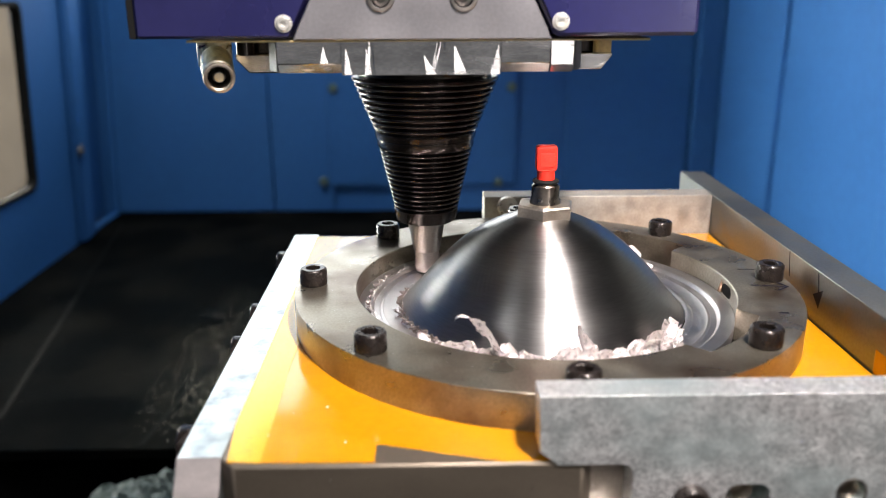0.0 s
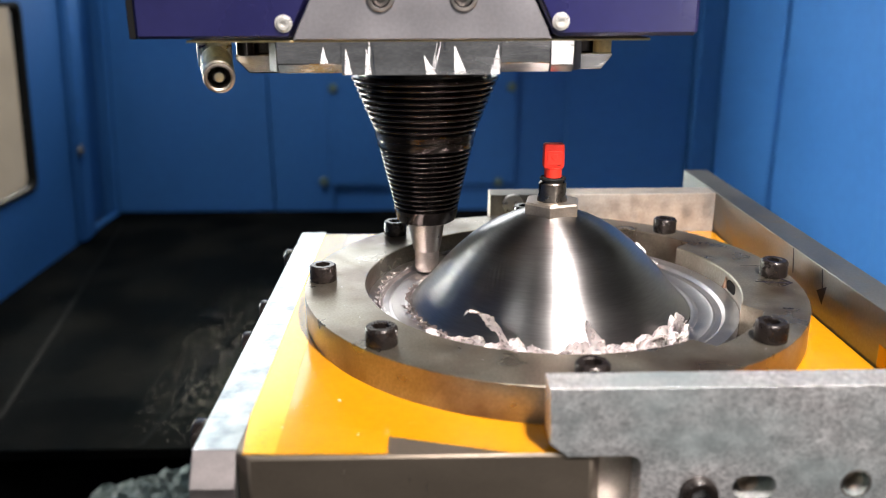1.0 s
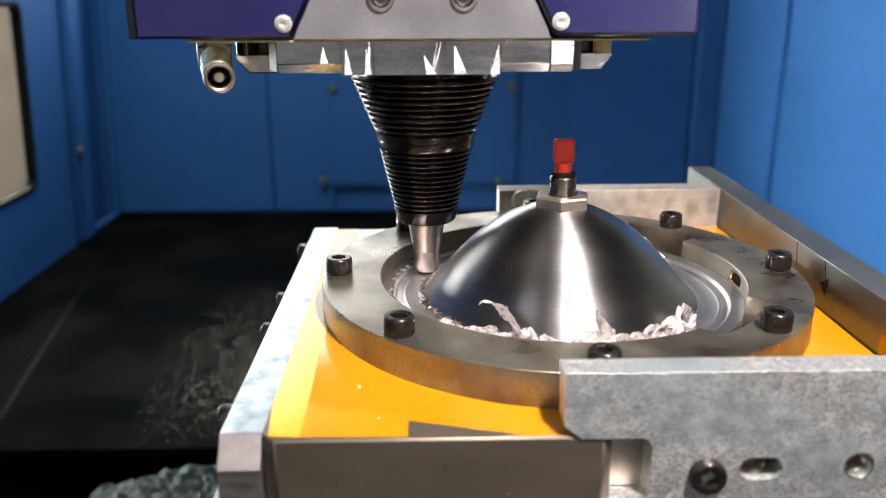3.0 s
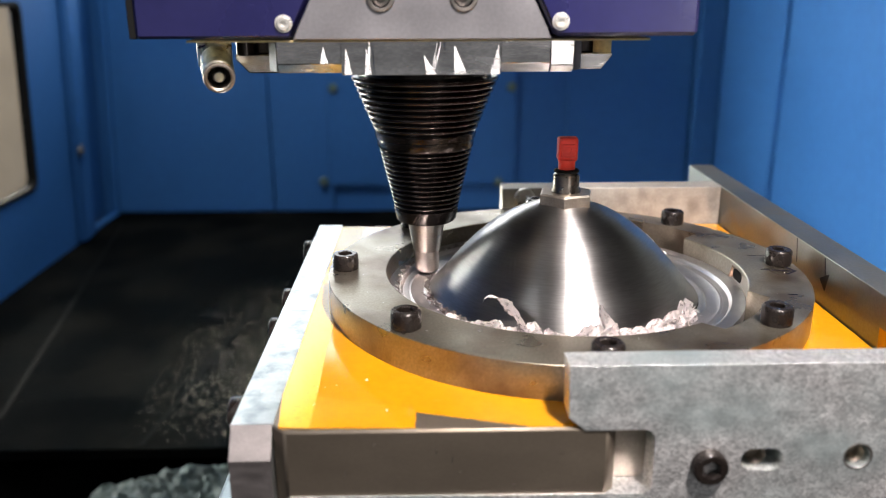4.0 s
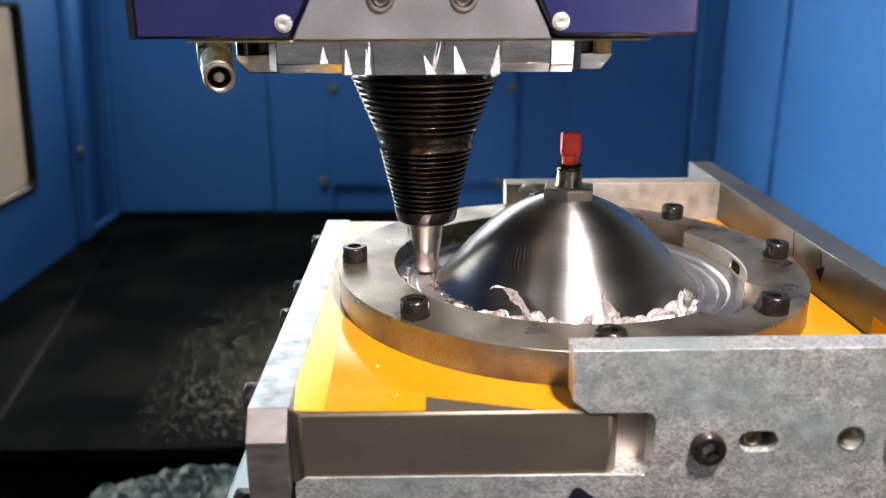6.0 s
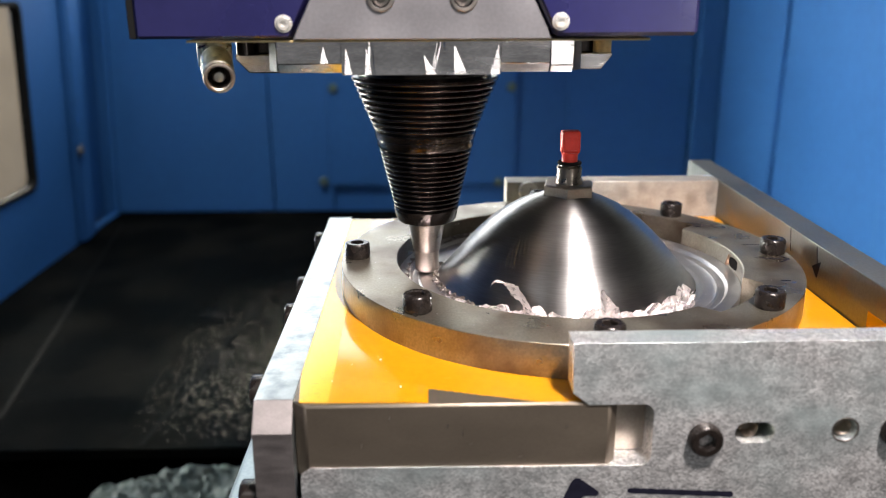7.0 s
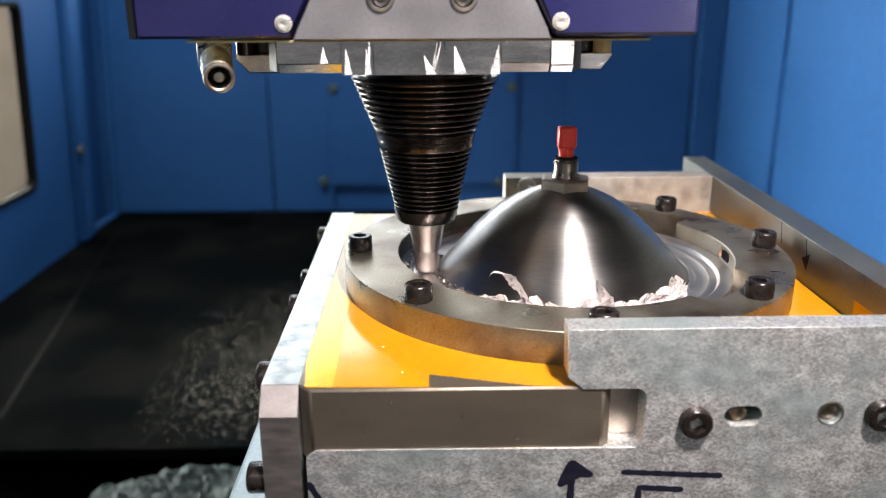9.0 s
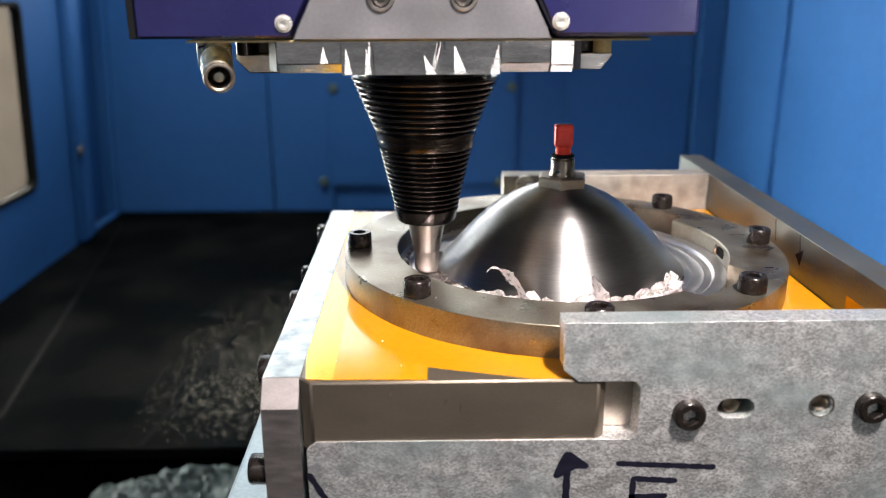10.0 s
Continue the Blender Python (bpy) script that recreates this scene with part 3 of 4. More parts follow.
def base_and_plates():
    part("base_plate", prism([(-124.9, -130.9), (-119.8, -136.3), (-4.2, -136.3), (-0.6, -132.6), (-0.6, -125), (124.2, -125), (124.2, 129.6), (-124.9, 129.6)], -47, TOP, "z", holes=[circle(0, 0, 98, 96)], bevel=0.8), BASE_STEEL, FIX, "thick brown-grey steel base plate")
    # front plate: tall at one end, with a long notch, screws and holes
    up = 9.6
    outline = [(-19.3, up), (140, up), (140, -92), (-122.6, -92), (-122.6, -45.2)] + arc(8.2, -37.5, 4.2, -90, 0, 6) + arc(8.2, -19.7, 4.2, 0, 90, 6) + [(-12.6, -15.5), (-18.8, -10.4)]
    outline = outline[:5] + [(-118.8, -41.2)] + outline[5:]
    holes = [slot_outline(51.7, -28.2, 3.2, 4.4), circle(86.6, -27.6, 4.6)]
    front = part("front_plate", prism(outline, -137, -125.2, "y", holes=holes, bevel=0.025), ZINC_PLATE, FIX, "mottled grey zinc-plated front plate")
    for x, z in ((32.4, -30.1), (106.6, -28.0)):
        part("cap_screw", CAP_SCREW, None, front, at=at_mm(x, -133.2, z, 90), label="black socket-head screw")
    bore = mesh_of("threaded_hole", lathe([(3.4, 0), (3.1, 0.6), (3.4, 1.2), (3.1, 1.8), (3.4, 2.4), (3.1, 3.0), (3.4, 3.6), (3.1, 4.2), (3.1, 5), (0, 5)], 24), NUT_STEEL)
    part("threaded_hole", bore, None, front, at=at_mm(50.6, -134, -28.2, -90))
    part("threaded_hole", bore, None, front, at=at_mm(86.6, -134.5, -27.6, -90))
    rim = lathe([(4.6, 0.1), (4.7, -0.05), (5.3, -0.05), (5.5, 0.1)], 32, closed=True)
    part("countersink", rim, BRIGHT_STEEL, front, at=at_mm(86.6, -137, -27.6, -90))
    # thin plate, paler than the base plate behind it
    part("notch_backing", box(-0.3, 12.2, -125.9, -125.05, -41.4, -15.6, 0.2), NUT_STEEL, front, "paler metal behind the notch")
    part("hole_backing", box(44, 60, -125.0, -122, -34, -22), BASE_STEEL, front)
    part("hole_backing", box(81, 92, -125.0, -122, -33, -22), BASE_STEEL, front)
    # left plate with a bevelled front end
    side = [(-131, -92), (138, -92), (138, -16), (-128.6, -16), (-136.5, -26.4), (-136.5, -92)]
    bm = prism(side, -140.3, -125.0, "x", bevel=0.25)
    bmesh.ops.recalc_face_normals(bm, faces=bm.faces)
    # faces turned to the front get the darker colour, in place of dark reflections
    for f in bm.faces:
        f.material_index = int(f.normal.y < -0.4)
    left = part("left_plate", bm, [ALU_PLATE, ALU_SHADED_END], FIX, "bright worn aluminium side plate", smooth=15)
    for y, z, out in ((103, -23.0, 5.5), (23, -25.5, 5.5), (-20, -25.0, 5.5), (-106.5, -23.0, 5.5), (-128.0, -58.6, 8.0)):
        part("cap_screw", CAP_SCREW, None, left, at=at_mm(-132.3 - out, y, z, 0, -90), label="black socket-head screw")
    # right plate, tall
    right = part("right_plate", box(124.6, 141.0, -125.0, 200, -92, 10.0, 0.5), GREY_PLATE, FIX, "tall grey side plate with marker arrows")
    back = part("back_plate", box(-19.5, 124.4, 130, 146.5, -92, 9.8, 0.5), CAST_BACK, FIX, "rough light grey back plate")
    part("back_bolt", lathe([(0, 0), (6, 0), (6.5, 1), (6.5, 4), (5.8, 4.6), (3.2, 4.6), (3.2, 1), (0, 1)], 24), NICKEL, back, at=at_mm(-5, 130, 4.0, 90))
    part("bed_plate", box(-124, 124, -125, 129, -92, -47.2), DARK_GREY, FIX)
    return front, left, right, back


FRONT_PLATE, LEFT_PLATE, RIGHT_PLATE, BACK_PLATE = base_and_plates()


def film():
    """Yellow protective film on the base plate; a strip is torn off along the front."""
    z = TOP + 0.12
    part("protective_film", prism([(-122.0, -133.6), (-73.2, -134.6), (-73.0, -123.0), (-30.6, -135.0), (-15, -134.8), (-14, -125), (123.8, -125), (123.8, 129.0), (-124.8, 129.0), (-124.8, 75), (-124.5, 40), (-124.7, -10), (-124.6, -60), (-124.8, -108)], TOP, z, "z", holes=[circle(0, 0, 106, 96)]), YELLOW_FILM, FIX,
         "glossy orange-yellow protective film with a torn edge")
    # real overlap, its pale colour raised further for the glare
    part("film_strip", prism([(-122.0, -133.4), (-111.0, -134.4), (-111.4, -100), (-112.6, -66), (-110.5, 128.8), (-124.8, 128.9), (-124.8, 75), (-124.4, 40), (-124.6, -10), (-124.5, -60), (-124.7, -108)], z + 0.18, z + 0.28, "z"), PALE_FILM, FIX, "paler overlapping strip of film")
    part("film_tape", prism([(-124.4, -14.7), (-73.6, -14.7), (-73.2, -4.4), (-124.4, -4.2)], 124.42, 124.54, "x"), YELLOW_FILM, FIX, "piece of orange-yellow film stuck to the side plate")
    part("film_strip", prism([(-122.0, -133.5), (-73.6, -134.5), (-73.4, -120.8), (-92, -115.5), (-110.9, -109.7), (-123.8, -107.6)], z + 0.03, z + 0.17, "z"), FRONT_FILM, FIX, "overlapping strip of film along the front")


film()


def inner_radius(deg):
    """The clamp ring's bore: round, with a pocket beside two of the screws."""
    r = 88.8
    for mid, half, deep in ((45, 13.5, 12.4), (-42.5, 16, 10.0)):
        d = abs((deg - mid + 180) % 360 - 180)
        if d < half:
            r += deep * min(1.0, (half - d) / 1.3)
    return r


def clamp_ring():
    bm = bmesh.new()
    n, ro, h = 240, 117.6, TOP + 0.2
    rings = []
    for f in (lambda a: (inner_radius(a), h), lambda a: (inner_radius(a), -0.5), lambda a: (inner_radius(a) + 0.5, 0), lambda a: (ro - 0.15, 0), lambda a: (ro, -0.15), lambda a: (ro, h)):
        ring = []
        for i in range(n):
            a = 360 * i / n
            r, z = f(a)
            ring.append(bm.verts.new((r * math.cos(radians(a)), r * math.sin(radians(a)), z)))
        rings.append(ring)
    for lo, hi in zip(rings, rings[1:] + rings[:1]):
        for i in range(n):
            bm.faces.new((lo[i], lo[(i + 1) % n], hi[(i + 1) % n], hi[i]))
    ring = part("clamp_ring", bm, RING_STEEL, FIX, "dark brown-grey steel clamp ring", smooth=25)
    for k in range(8):
        a = radians(45 * k)
        z = 0.0 if k != 6 else -1.5
        part("cap_screw", CAP_SCREW, None, ring, at=at_mm(109.7 * math.cos(a), 109.7 * math.sin(a), z, 0, 0, 17 * k), label="black socket-head screw")
    return ring


RING = clamp_ring()


def formed_sheet():
    prof = [(0, 35.8), (7, 34.9), (13, 33.3), (20, 30.7), (27, 27.4), (34, 23.0), (40, 18.3), (46, 12.7), (52, 6.4), (58.1, -0.9), (63.4, -7.0), (65.6, -9.5), (66.6, -10.7), (67.4, -11.3)]
    edge = [(67.3, -11.3), (68.6, -10.9), (69.8, -11.0), (70.6, -11.5), (76.4, -11.45), (77.0, -11.1), (77.6, -11.1), (78.2, -11.4), (81.0, -11.2), (81.6, -10.1), (82.4, -9.5), (88.6, -9.3), (88.6, -14.4), (67.3, -14.4)]
    fine = []
    for (r0, z0), (r1, z1) in zip(prof, prof[1:]):
        m = max(1, int(math.hypot(r1 - r0, z1 - z0) / 1.2))
        fine += [(r0 + (r1 - r0) * i / m, z0 + (z1 - z0) * i / m) for i in range(m)]
    fine += [prof[-1], (65.5, -14.2), (30, 20), (0, 33)]
    place = at_mm(-0.6, 0, 0)

    def chatter(r, z, a):
        """A patch of slanting chatter marks left by the tool."""
        deg = math.degrees(a) - 360 if a > math.pi else math.degrees(a)
        fade = math.exp(-((deg + 131) / 7.5) ** 2 - ((z - 13) / 5.5) ** 2)
        return r + 0.30 * fade * math.sin(2 * math.pi * (deg + 0.55 * z) / 2.7) + 0.03 * math.sin(z * 2.2), z

    dome = part("formed_sheet", lathe(fine, 480, wobble=chatter), SPUN_SHEET, FIX, "bright brushed metal dome formed from flat sheet", smooth=50, at=place)
    part("flange", lathe(edge, 160), ROLLED_FLANGE, dome, "bright rolled flange with a tool groove", smooth=30, at=at_mm(0, 0, 0))
    return dome


SHEET = formed_sheet()


def centre_fitting():
    nut = part("hex_nut", lathe([(0, 32.4), (11.6, 32.4), (12.1, 33.0), (12.1, 38.0), (11.3, 38.9), (0, 38.9)], 96, wobble=lambda r, z, a: hex_profile(r, z, a + 0.2) if r > 0 else (r, z)), NUT_STEEL, FIX,
               "steel hexagon nut on top of the dome")
    part("stem", lathe([(7.2, 38.6), (7.2, 40.0), (6.5, 41.2), (6.5, 47.2), (6.0, 47.8), (5.2, 48.0), (5.2, 49.4), (0, 49.4)], 40), DARK_NICKEL, nut, "steel stem")
    part("seal_ring", lathe([(4.9, 48.3), (5.5, 48.5), (6.1, 48.9), (6.2, 49.4), (5.8, 50.0), (3.4, 50.2)], 40), RUBBER, nut, "black rubber seal")
    cap = part("plug_cap", lathe([(0, 49.8), (4.1, 49.8), (4.1, 53.4), (4.6, 54.8), (0, 54.8)], 32), RED_PLASTIC, nut, "red plastic plug")
    part("grip", box(-4.9, 4.9, -3.3, 3.3, 54.3, 65.9, 1.3), RED_PLASTIC, cap)
    part("grip_pad", box(-3.4, 3.4, -3.75, -3.0, 56.2, 62.7, 0.4), RED_PLASTIC, cap)
    part("emblem", prism(circle(0, 60.1, 1.5, 8), -3.95, -3.7, "y", bevel=0.1), RED_PLASTIC, cap)


centre_fitting()


def flake(seed, w, h, curl):
    """A torn sliver of sheet metal that stands on its lower edge and rolls over outwards at the top."""
    rnd = random.Random(seed)
    nu, nv = 12, 12
    bm = bmesh.new()
    grid = []
    rise, bend = rnd.uniform(0.15, 0.45), 0.7 + 1.7 * abs(curl)
    cup, ph, skew = rnd.uniform(-0.35, 0.35), rnd.uniform(0, 6), rnd.uniform(-0.35, 0.35)
    for i in range(nu):
        u = i / (nu - 1) - 0.5
        reach = h * (1.05 + 0.30 * noise.noise((u * 2.2, seed * 1.7, 3)) + 0.14 * noise.noise((u * 6, seed, 7)) - 1.9 * abs(u) ** 2.6 + 0.07 * noise.noise((u * 17, seed * 0.7, 9)))
        col, y, z, ang, step = [], 0.0, 0.0, 0.0, reach / (nv - 1)
        for j in range(nv):
            v = j / (nv - 1)
            col.append(bm.verts.new((u * w * (1 - 0.12 * v) + skew * z * 0.4 + 0.3 * noise.noise((u * 3, v * 3, seed + 5)), -(y + cup * w * (u * u - 0.06) + 0.45 * math.sin(u * 6 + ph) * v), z)))
            ang = bend * max(0.0, (v - rise) / (1 - rise)) + 0.30 * noise.noise((u * 3.0, v * 2.5, seed + 2))
            y += step * math.sin(ang)
            z += step * math.cos(ang)
        grid.append(col)
    for a, b in zip(grid, grid[1:]):
        for j in range(nv - 1):
            bm.faces.new((a[j], b[j], b[j + 1], a[j + 1]))
    bmesh.ops.solidify(bm, geom=list(bm.faces), thickness=0.22)
    return mesh_of("metal_flake", bm, CHIP_METAL, 70)


def curled_strip(path, wide, seed, tilt0=0.5, name="metal_curl", metal=None):
    """A torn ribbon of sheet along a path, twisting and ruffled."""
    bm = bmesh.new()
    path = [Vector(q) for q in path]
    rows, n = [], 8 * (len(path) - 1)
    for s in range(n + 1):
        f = s / n * (len(path) - 1)
        k = min(int(f), len(path) - 2)
        g = f - k
        before, after = path[max(k - 1, 0)], path[min(k + 2, len(path) - 1)]
        q = 0.5 * ((2 * path[k]) + (path[k + 1] - before) * g + (2 * before - 5 * path[k] + 4 * path[k + 1] - after) * g * g + (3 * path[k] - before - 3 * path[k + 1] + after) * g ** 3)
        w = wide * (0.45 + 0.30 * noise.noise((s * 0.45, seed, 0)) + 0.85 * (1 - s / n) ** 1.5) * (1 - 0.55 * max(0.0, 6 * s / n - 5))
        tilt = tilt0 + 0.5 * math.sin(s * 0.21 + seed)
        rows.append([bm.verts.new(q + Vector((0.5 * e * w, -e * w * math.cos(tilt), e * w * math.sin(tilt) + 0.5 * noise.noise((s * 0.3, e, seed))))) for e in (-0.6, -0.25, 0.2, 0.6)])
    for a, b in zip(rows, rows[1:]):
        for i in range(3):
            bm.faces.new((a[i], a[i + 1], b[i + 1], b[i]))
    bmesh.ops.solidify(bm, geom=list(bm.faces), thickness=0.25)
    return mesh_of(name, bm, metal or CHIP_METAL, 60)


def frill(a0, a1, tall, ruffle, seed, base_r=68.6, jag=0.15, foot=-11.5, metal=None):
    """A ruffled burr along the foot of the dome, from angle a0 to a1."""
    bm = bmesh.new()
    n, rows = int(abs(a1 - a0) * 4), []
    for i in range(n + 1):
        f = i / n
        a = radians(a0 + (a1 - a0) * f)
        fade = min(1, 8 * f, 8 * (1 - f))
        h = tall * fade * (0.65 + 0.8 * abs(noise.noise((i * 0.055, seed, 1))) + jag * noise.noise((i * 0.27, seed, 4)) + jag * noise.noise((i * 0.9, seed, 6)))
        row = []
        for j in range(6):
            v = j / 5
            out = base_r + ruffle * v * (0.6 + math.sin(i * 0.30 + 1.5 * noise.noise((i * 0.05, seed, 2)) * 3)) + 0.4 * v * noise.noise((i * 0.3, j, seed))
            row.append(bm.verts.new((out * math.cos(a), out * math.sin(a), foot + max(0.05, h) * (v ** 0.8))))
        rows.append(row)
    for a, b in zip(rows, rows[1:]):
        for j in range(5):
            bm.faces.new((a[j], b[j], b[j + 1], a[j + 1]))
    bmesh.ops.solidify(bm, geom=list(bm.faces), thickness=0.2)
    return mesh_of("burr", bm, metal or CHIP_METAL, 60)


def chips():
    rnd = random.Random(11)
    kinds = [flake(s, rnd.uniform(7.5, 11.5), rnd.uniform(6.0, 8.5), rnd.uniform(0.1, 0.9)) for s in range(12)]

    def put(a, r, s, lean=0.0, turn=0.0, z=-11.6, kind=None):
        m = at_mm(-0.4 + r * math.cos(radians(a)), r * math.sin(radians(a)), z, lean, rnd.uniform(-10, 10), a + 90 + turn) @ Matrix.Diagonal((s, s, s, 1))
        part("metal_flake", kinds[rnd.randrange(12) if kind is None else kind], None, SHEET, at=m)

    part("burr", frill(-140, -34, 3.6, 1.5, 3, 69.4), None, SHEET, "ruffled bright burr round the foot of the dome")
    part("burr", frill(-202, -134, 3.4, 1.5, 8, 68.0, 0.45, metal=BURR_GREY), None, SHEET, "torn grey burr round the foot of the dome")
    part("burr", frill(-176, -128, 2.0, 1.8, 21, 69.4, 0.5, metal=BURR_GREY), None, SHEET, "torn grey burr round the foot of the dome")
    part("burr", frill(150, 197, 1.9, 1.2, 31, 83.2, 0.6, -9.6, BURR_GREY), None, SHEET, "torn grey burr along the outer edge of the groove")
    part("burr", frill(118, 140, 2.2, 1.4, 35, 82.5, 0.6, -9.6, BURR_GREY), None, SHEET, "torn grey burr along the outer edge of the groove")
    a = -127.0
    while a < -38:
        put(a, rnd.uniform(70, 72.5), rnd.uniform(0.85, 1.2), rnd.uniform(-32, -4), rnd.uniform(-28, 28))
        a += rnd.uniform(3.6, 6.2)
    # small crumpled pieces in front of them
    for k in range(20):
        put(rnd.triangular(-132, -38, -84), rnd.uniform(72, 75.5), rnd.uniform(0.40, 0.62), rnd.uniform(-60, -5), rnd.uniform(-70, 70))
    for k in range(9):
        put(rnd.uniform(-150, -128), rnd.uniform(70, 73), rnd.uniform(0.38, 0.6), rnd.uniform(-60, -25), rnd.uniform(-60, 60))
    # the tall torn pieces
    for a, r, s in ((-76, 69.5, 1.05), (-62, 69.5, 1.25), (-57, 69.5, 1.1), (-52.5, 69.5, 1.45), (-47.5, 69.5, 1.35), (-43.5, 70, 1.35), (-39.5, 69.5, 1.1)):
        put(a, r, s, rnd.uniform(-26, -8), rnd.uniform(-22, 22))
    # a few on the far side
    for a, r, s in ((44, 72, 0.8), (47.3, 80, 1.6), (54, 76, 1.0), (36, 78, 0.6)):
        put(a, r, s, rnd.uniform(-6, 14), rnd.uniform(-25, 25), -10.8)
    curl = curled_strip(((-24.0, -67.5, -10), (-27.0, -67, -6), (-29.2, -66.5, -1.6), (-32.4, -66, 2.4), (-35.6, -65.5, 6.2), (-39.4, -65, 8.4), (-42.6, -64.5, 8.2), (-44.4, -64, 6.2)), 5.8, 2.0)
    part("metal_curl", curl, None, SHEET, "long curl of torn bright metal")
    spike = curled_strip(((13.5, -69.5, -10.5), (11.0, -69.0, -6.5), (8.4, -68.0, -2.2), (6.6, -67.0, 1.8), (6.0, -66.6, 4.4)), 6.4, 5.0)
    part("metal_curl", spike, None, SHEET, "torn upright curl of bright metal")
    # dark strip that stands in for the shaded gap along the pocket
    shade_strip = curled_strip(((57.0, -79.0, -3.0), (63.0, -76.6, -2.2), (68.5, -72.6, -1.6), (74.0, -66.0, -0.8), (78.4, -60.5, 0.6)), 1.6, 9.0, name="dark_curl", metal=BLACK_OXIDE)
    part("dark_curl", shade_strip, None, SHEET, "thin dark strip for the shaded gap at the pocket")
    # loose chip in the pocket and fine crumbs in the groove
    part("metal_flake", kinds[3], None, SHEET, at=at_mm(64, -66, -9.0, 60, 0, 40) @ Matrix.Diagonal((1.6, 1.6, 1.6, 1)))
    bm = bmesh.new()
    for k in range(900):
        where = rnd.random()
        if where < 0.4:
            a, r = rnd.uniform(135, 235), rnd.gauss(68.2, 0.7)
        elif where < 0.7:
            a, r = rnd.uniform(120, 230), rnd.gauss(83.0, 1.3)
        elif where < 0.85:
            a, r = rnd.uniform(20, 60), rnd.uniform(70, 88)
        else:
            a, r = rnd.uniform(0, 360), rnd.uniform(70, 88)
        q = Vector((r * math.cos(radians(a)), r * math.sin(radians(a)), -11.4 if r < 81 else -9.4))
        s = rnd.uniform(0.12, 0.32 if where > 0.7 else 0.75)
        vs = [bm.verts.new(q + Vector((rnd.uniform(-s, s), rnd.uniform(-s, s), rnd.uniform(0, s * 1.5)))) for _ in range(4)]
        for t in ((0, 1, 2), (0, 2, 3), (0, 3, 1), (1, 3, 2)):
            bm.faces.new([vs[i] for i in t])
    for k in range(10):
        q = Vector((rnd.uniform(-112, -84), rnd.uniform(-128, -96), TOP + 0.15))
        s = rnd.uniform(0.15, 0.4) if k > 3 else rnd.uniform(0.6, 1.0)
        vs = [bm.verts.new(q + Vector((rnd.uniform(-s, s), rnd.uniform(-s, s), rnd.uniform(0, s)))) for _ in range(4)]
        for t in ((0, 1, 2), (0, 2, 3), (0, 3, 1), (1, 3, 2)):
            bm.faces.new([vs[i] for i in t])
    for k in range(150):
        if k < 100:
            a, r = rnd.uniform(0, 2 * math.pi), rnd.uniform(90, 116)
            q = Vector((r * math.cos(a), r * math.sin(a), 0.0))
        else:
            q = Vector((rnd.uniform(-139.5, -126), rnd.uniform(-126, 130), -16.0))
        s = rnd.uniform(0.12, 0.34)
        vs = [bm.verts.new(q + Vector((rnd.uniform(-s, s), rnd.uniform(-s, s), rnd.uniform(0, s)))) for _ in range(4)]
        for t in ((0, 1, 2), (0, 2, 3), (0, 3, 1), (1, 3, 2)):
            bm.faces.new([vs[i] for i in t])
    tagged(part("metal_crumbs", bm, CHIP_METAL, SHEET, "fine bright metal crumbs"), kind="stuff")
    # black inset in the ring bore for the shade inside a drilled hole
    part("recess", prism(slot_outline(-3.5, -5.0, 3.2, 2.6), 88.2, 89.6, "x"), RUBBER, RING, "black patch for the shade inside a drilled hole")
    part("pin", lathe([(0, 6), (1.6, 0), (0, 0)], 16), COPPER, RING, "brown pointed pin", at=at_mm(88.2, 4, -7.5))


chips()


def stroke(points, width, plane, level, parent, name="marker_stroke", ink=None):
    """A felt-pen line as a thin raised strip with rounded ends. plane y: points are x, z; z: x, y; x: y, z."""
    pts = [Vector(p) for p in points]
    one, two = [], []
    for i, p in enumerate(pts):
        d = (pts[min(i + 1, len(pts) - 1)] - pts[max(i - 1, 0)]).normalized()
        q = Vector((-d.y, d.x)) * width * 0.5 * (1 + 0.12 * math.sin(i * 2.1))
        one.append(p + q)
        two.append(p - q)
    d0, d1 = (pts[0] - pts[1]).normalized() * width * 0.5, (pts[-1] - pts[-2]).normalized() * width * 0.5
    side0, side1 = (one[0] - pts[0]) * 0.7, (one[-1] - pts[-1]) * 0.7
    loop = one + [pts[-1] + side1 + d1 * 0.7, pts[-1] + d1, pts[-1] - side1 + d1 * 0.7] + two[::-1] + [pts[0] - side0 + d0 * 0.7, pts[0] + d0, pts[0] + side0 + d0 * 0.7]
    proud = level + 0.05 if plane == "z" else level - 0.05
    return part(name, prism([tuple(p) for p in loop], level, proud, plane), ink or INK, parent)


def polyline(points, step=2.0):
    out = []
    for (x0, y0), (x1, y1) in zip(points, points[1:]):
        n = max(1, int(math.hypot(x1 - x0, y1 - y0) / step))
        out += [(x0 + (x1 - x0) * i / n, y0 + (y1 - y0) * i / n) for i in range(n)]
    return out + [points[-1]]


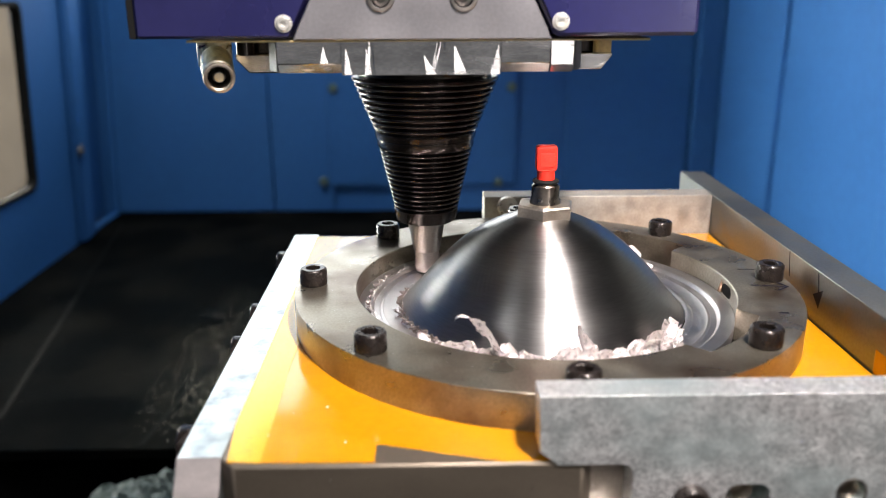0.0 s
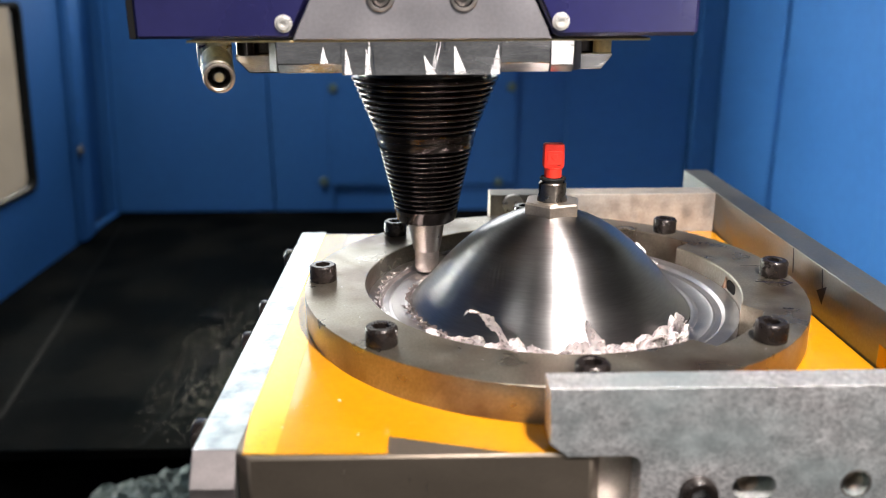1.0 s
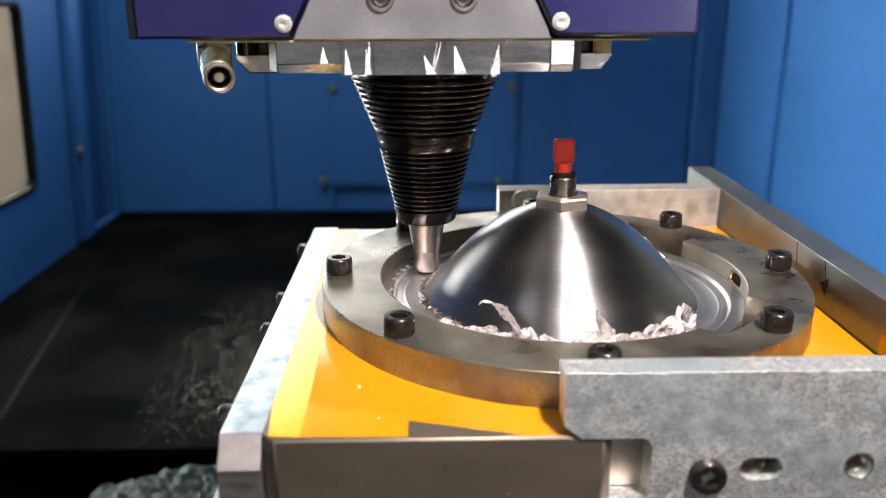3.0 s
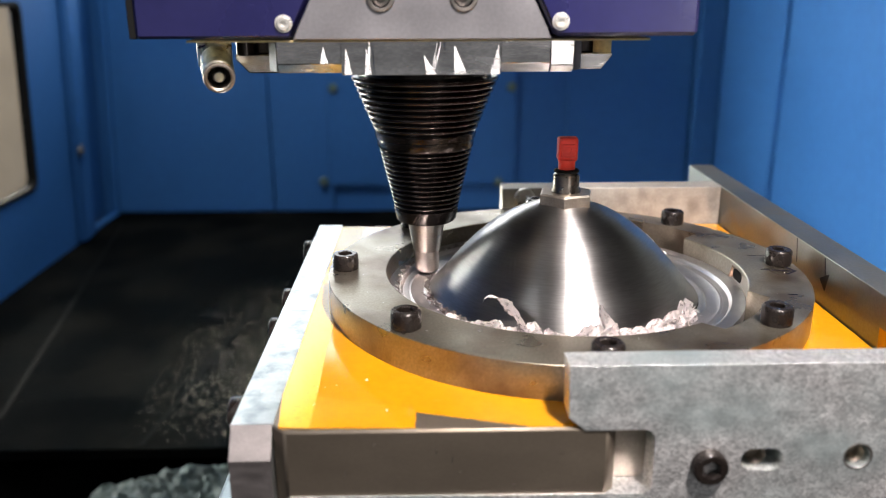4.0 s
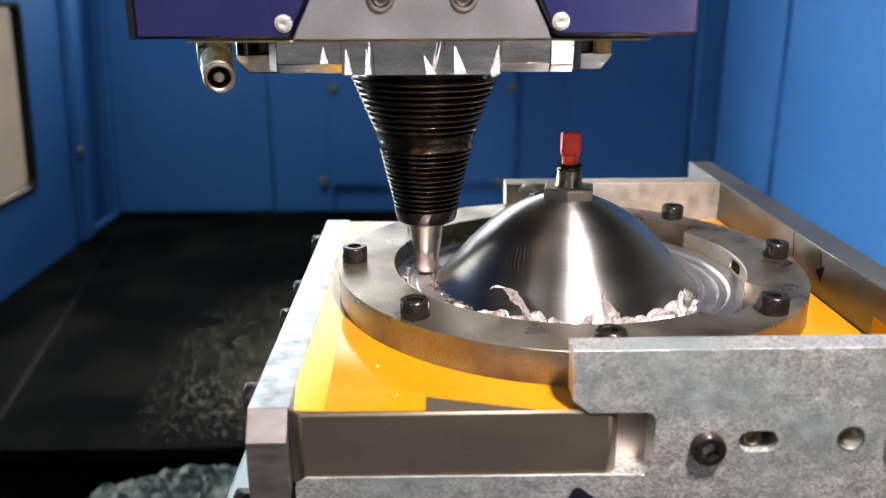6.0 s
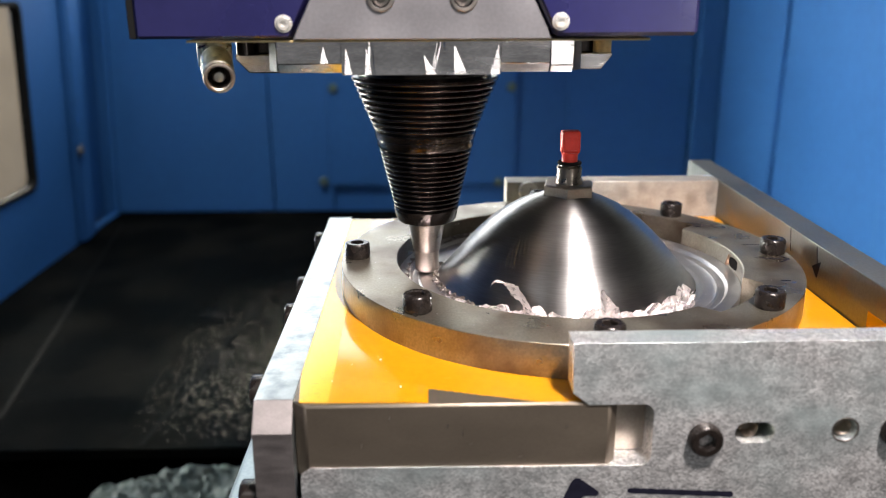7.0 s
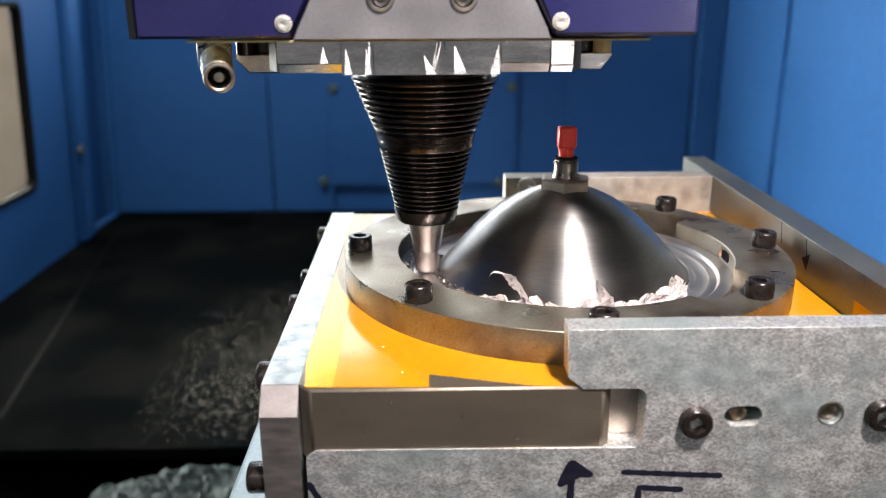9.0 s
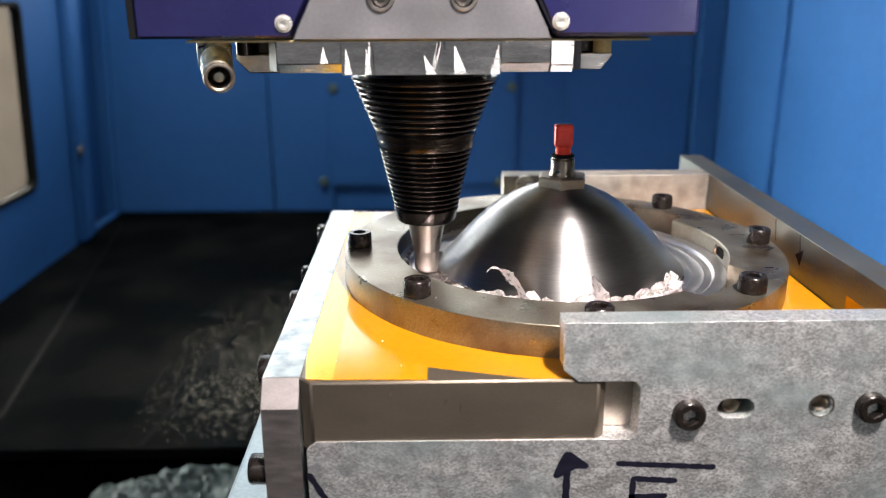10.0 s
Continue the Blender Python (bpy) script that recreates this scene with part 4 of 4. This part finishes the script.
def markings():
    y = -137.08
    # arrow, bar and letter E drawn on the front plate
    stroke(polyline([(-15.8, -55), (-16.0, -80)]), 3.0, "y", y, FRONT_PLATE)
    part("marker_arrowhead", prism([(-17.6, -48.0), (-16.4, -47.0), (-14.6, -47.2), (-11.5, -49.6), (-7.2, -53.0), (-6.8, -54.2), (-8.2, -55.2), (-12.2, -55.0), (-16.0, -57.4), (-19.6, -59.4), (-21.2, -59.0), (-21.4, -57.6), (-19.8, -53.0)], y - 0.04, y, "y"), INK, FRONT_PLATE)
    stroke(polyline([(5.4, -52.9), (24, -54.0), (44.8, -55.2)]), 2.4, "y", y, FRONT_PLATE)
    stroke(polyline([(29.2, -61.4), (12.0, -60.2), (11.6, -80), (29, -80)]), 2.6, "y", y, FRONT_PLATE, "letter_e")
    stroke(polyline([(11.8, -69.0), (25.5, -68.6)]), 2.6, "y", y, FRONT_PLATE)
    stroke(polyline([(-122.0, -56.5), (-117.0, -66), (-112, -73)]), 2.6, "y", y, FRONT_PLATE)
    # bright nicks on the front of the base plate
    for x, z, dx, dz in ((-66.0, -24.5, 0.3, 0.9), (-57.6, -32.0, 0.8, 0.3), (-60.2, -28.0, 0.2, 1.2), (-38.5, -37.6, 0.9, 0.2), (-88.0, -21.0, 0.2, 0.7), (-99.0, -33.0, 0.3, 1.0), (-21.0, -25.0, 0.6, 0.4)):
        stroke([(x, z), (x + dx, z + dz), (x + 1.4 * dx, z + 1.8 * dz)], 0.35, "y", -136.33, FIX, "nick", BRIGHT_STEEL)
    # arrows on the ring and on the side plate
    stroke(polyline([(99.2, 14.2), (109.9, 13.8)]), 0.8, "z", 0.06, RING)
    stroke(polyline([(97.9, -9.0), (114.0, -11.9)]), 0.9, "z", 0.06, RING)
    stroke(polyline([(111.2, -5.8), (114.2, -11.7)]), 0.8, "z", 0.10, RING)
    stroke(polyline([(107.8, -16.3), (113.6, -12.1)]), 0.8, "z", 0.10, RING)
    stroke(polyline([(97.0, -44.0), (100.5, -44.6)]), 1.2, "z", 0.06, RING)
    x = 124.54
    stroke(polyline([(-18.5, 8.6), (-20.5, 1.5), (-21.8, -5.0)]), 0.9, "x", x, RIGHT_PLATE)
    part("marker_arrowhead", prism([(-15.4, -2.4), (-24.6, 2.6), (-22.0, -7.2)], x - 0.04, x, "x"), INK, RIGHT_PLATE)
    stroke(polyline([(13.4, 9.2), (11.0, -2.4)]), 0.9, "x", x, RIGHT_PLATE)


markings()


def machine_table():
    table = thing("machine_table", 0, 0, -130, "light grey machine table under the fixture", "machine table")
    part("table_top", box(-168, 240, -140, 190, -130, -92.4, 2), TABLE_GREY, table)
    return table


TABLE = machine_table()


def scatter(bm, rnd, x, y, z, s):
    """One small torn chip."""
    vs = [bm.verts.new((x + rnd.uniform(-s, s), y + rnd.uniform(-s, s), z + rnd.uniform(0, s))) for _ in range(4)]
    for t in ((0, 1, 2), (0, 2, 3), (0, 3, 1), (1, 3, 2)):
        bm.faces.new([vs[i] for i in t])


def loose_swarf():
    """Turnings: a dull heap in the trough, bright flecks on the floor."""
    rnd = random.Random(5)
    bm = bmesh.new()
    for cx, cy, wx, wy, tall in ((-280, 248, 130, 52, 74), (-520, 215, 70, 46, 22)):
        rows = []
        for i in range(61):
            row = []
            for j in range(31):
                u, v = i / 30 - 1, j / 15 - 1
                x, y = cx + u * wx, cy + v * wy
                rise = max(0.0, 1 - u * u) * max(0.0, 1 - v * v)
                lumps = 0.78 + 0.30 * noise.noise((x * 0.02, y * 0.02, 1)) + 0.10 * noise.noise((x * 0.09, y * 0.09, 4)) + 0.10 * noise.noise((x * 0.3, y * 0.3, 7))
                row.append(bm.verts.new((x, y, FLOOR_Z - 60.5 + tall * rise ** 0.4 * max(0.0, lumps))))
            rows.append(row)
        for a, b in zip(rows, rows[1:]):
            for j in range(30):
                bm.faces.new((a[j], b[j], b[j + 1], a[j + 1]))
    for k in range(700):
        scatter(bm, rnd, rnd.uniform(-350, -210), rnd.uniform(232, 262), FLOOR_Z - 60 + rnd.uniform(42, 54), rnd.uniform(0.8, 2.0))
    solid("swarf_heap", bm, SWARF, "dull grey heap of metal turnings in the chip trough", "swarf", "stuff")
    bm = bmesh.new()
    # chips lie densest here, also standing in for a lit patch of floor
    for k in range(9000):
        scatter(bm, rnd, rnd.triangular(-400, -130, -230), rnd.triangular(300, 820, 420), FLOOR_Z, rnd.uniform(0.25, 0.95))
    for k in range(250):
        scatter(bm, rnd, rnd.uniform(-660, -380), rnd.uniform(300, 1150), FLOOR_Z, rnd.uniform(0.2, 0.6))
    solid("loose_swarf", bm, FLECK, "bright metal flecks scattered on the dark floor", "swarf", "stuff")


loose_swarf()


def floor_seams():
    """Worn seams along the floor sheets."""
    ground = bpy.data.objects["floor"]
    for (xa, ya), (xb, yb) in (((-665, 1121), (-530, 364)), ((-313, 760), (-361, 302))):
        d = Vector((xb - xa, yb - ya)).normalized()
        s = Vector((-d.y, d.x)) * 3
        part("floor_seam", prism([(xa + s.x, ya + s.y), (xa - s.x, ya - s.y), (xb - s.x, yb - s.y), (xb + s.x, yb + s.y)], FLOOR_Z + 0.1, FLOOR_Z + 0.9, "z", bevel=0.3), SEAM, ground, "worn grey seam")


floor_seams()


# ---- what moves: the table carries the fixture round the fixed tool ----
def motions():
    rows_fix, rows_table = [], []
    for i in range(21):
        t = i * 0.5
        a = -0.70773 + 0.085236 * t
        x, y = -0.07547 + 0.07619 * math.cos(a), -0.01093 + 0.07619 * math.sin(a)
        rows_fix.append((t, Matrix.Translation((x, y, -0.092))))
        rows_table.append((t, Matrix.Translation((x, y, -0.130))))
    walk(FIX, rows_fix)
    walk(TABLE, rows_table)


motions()
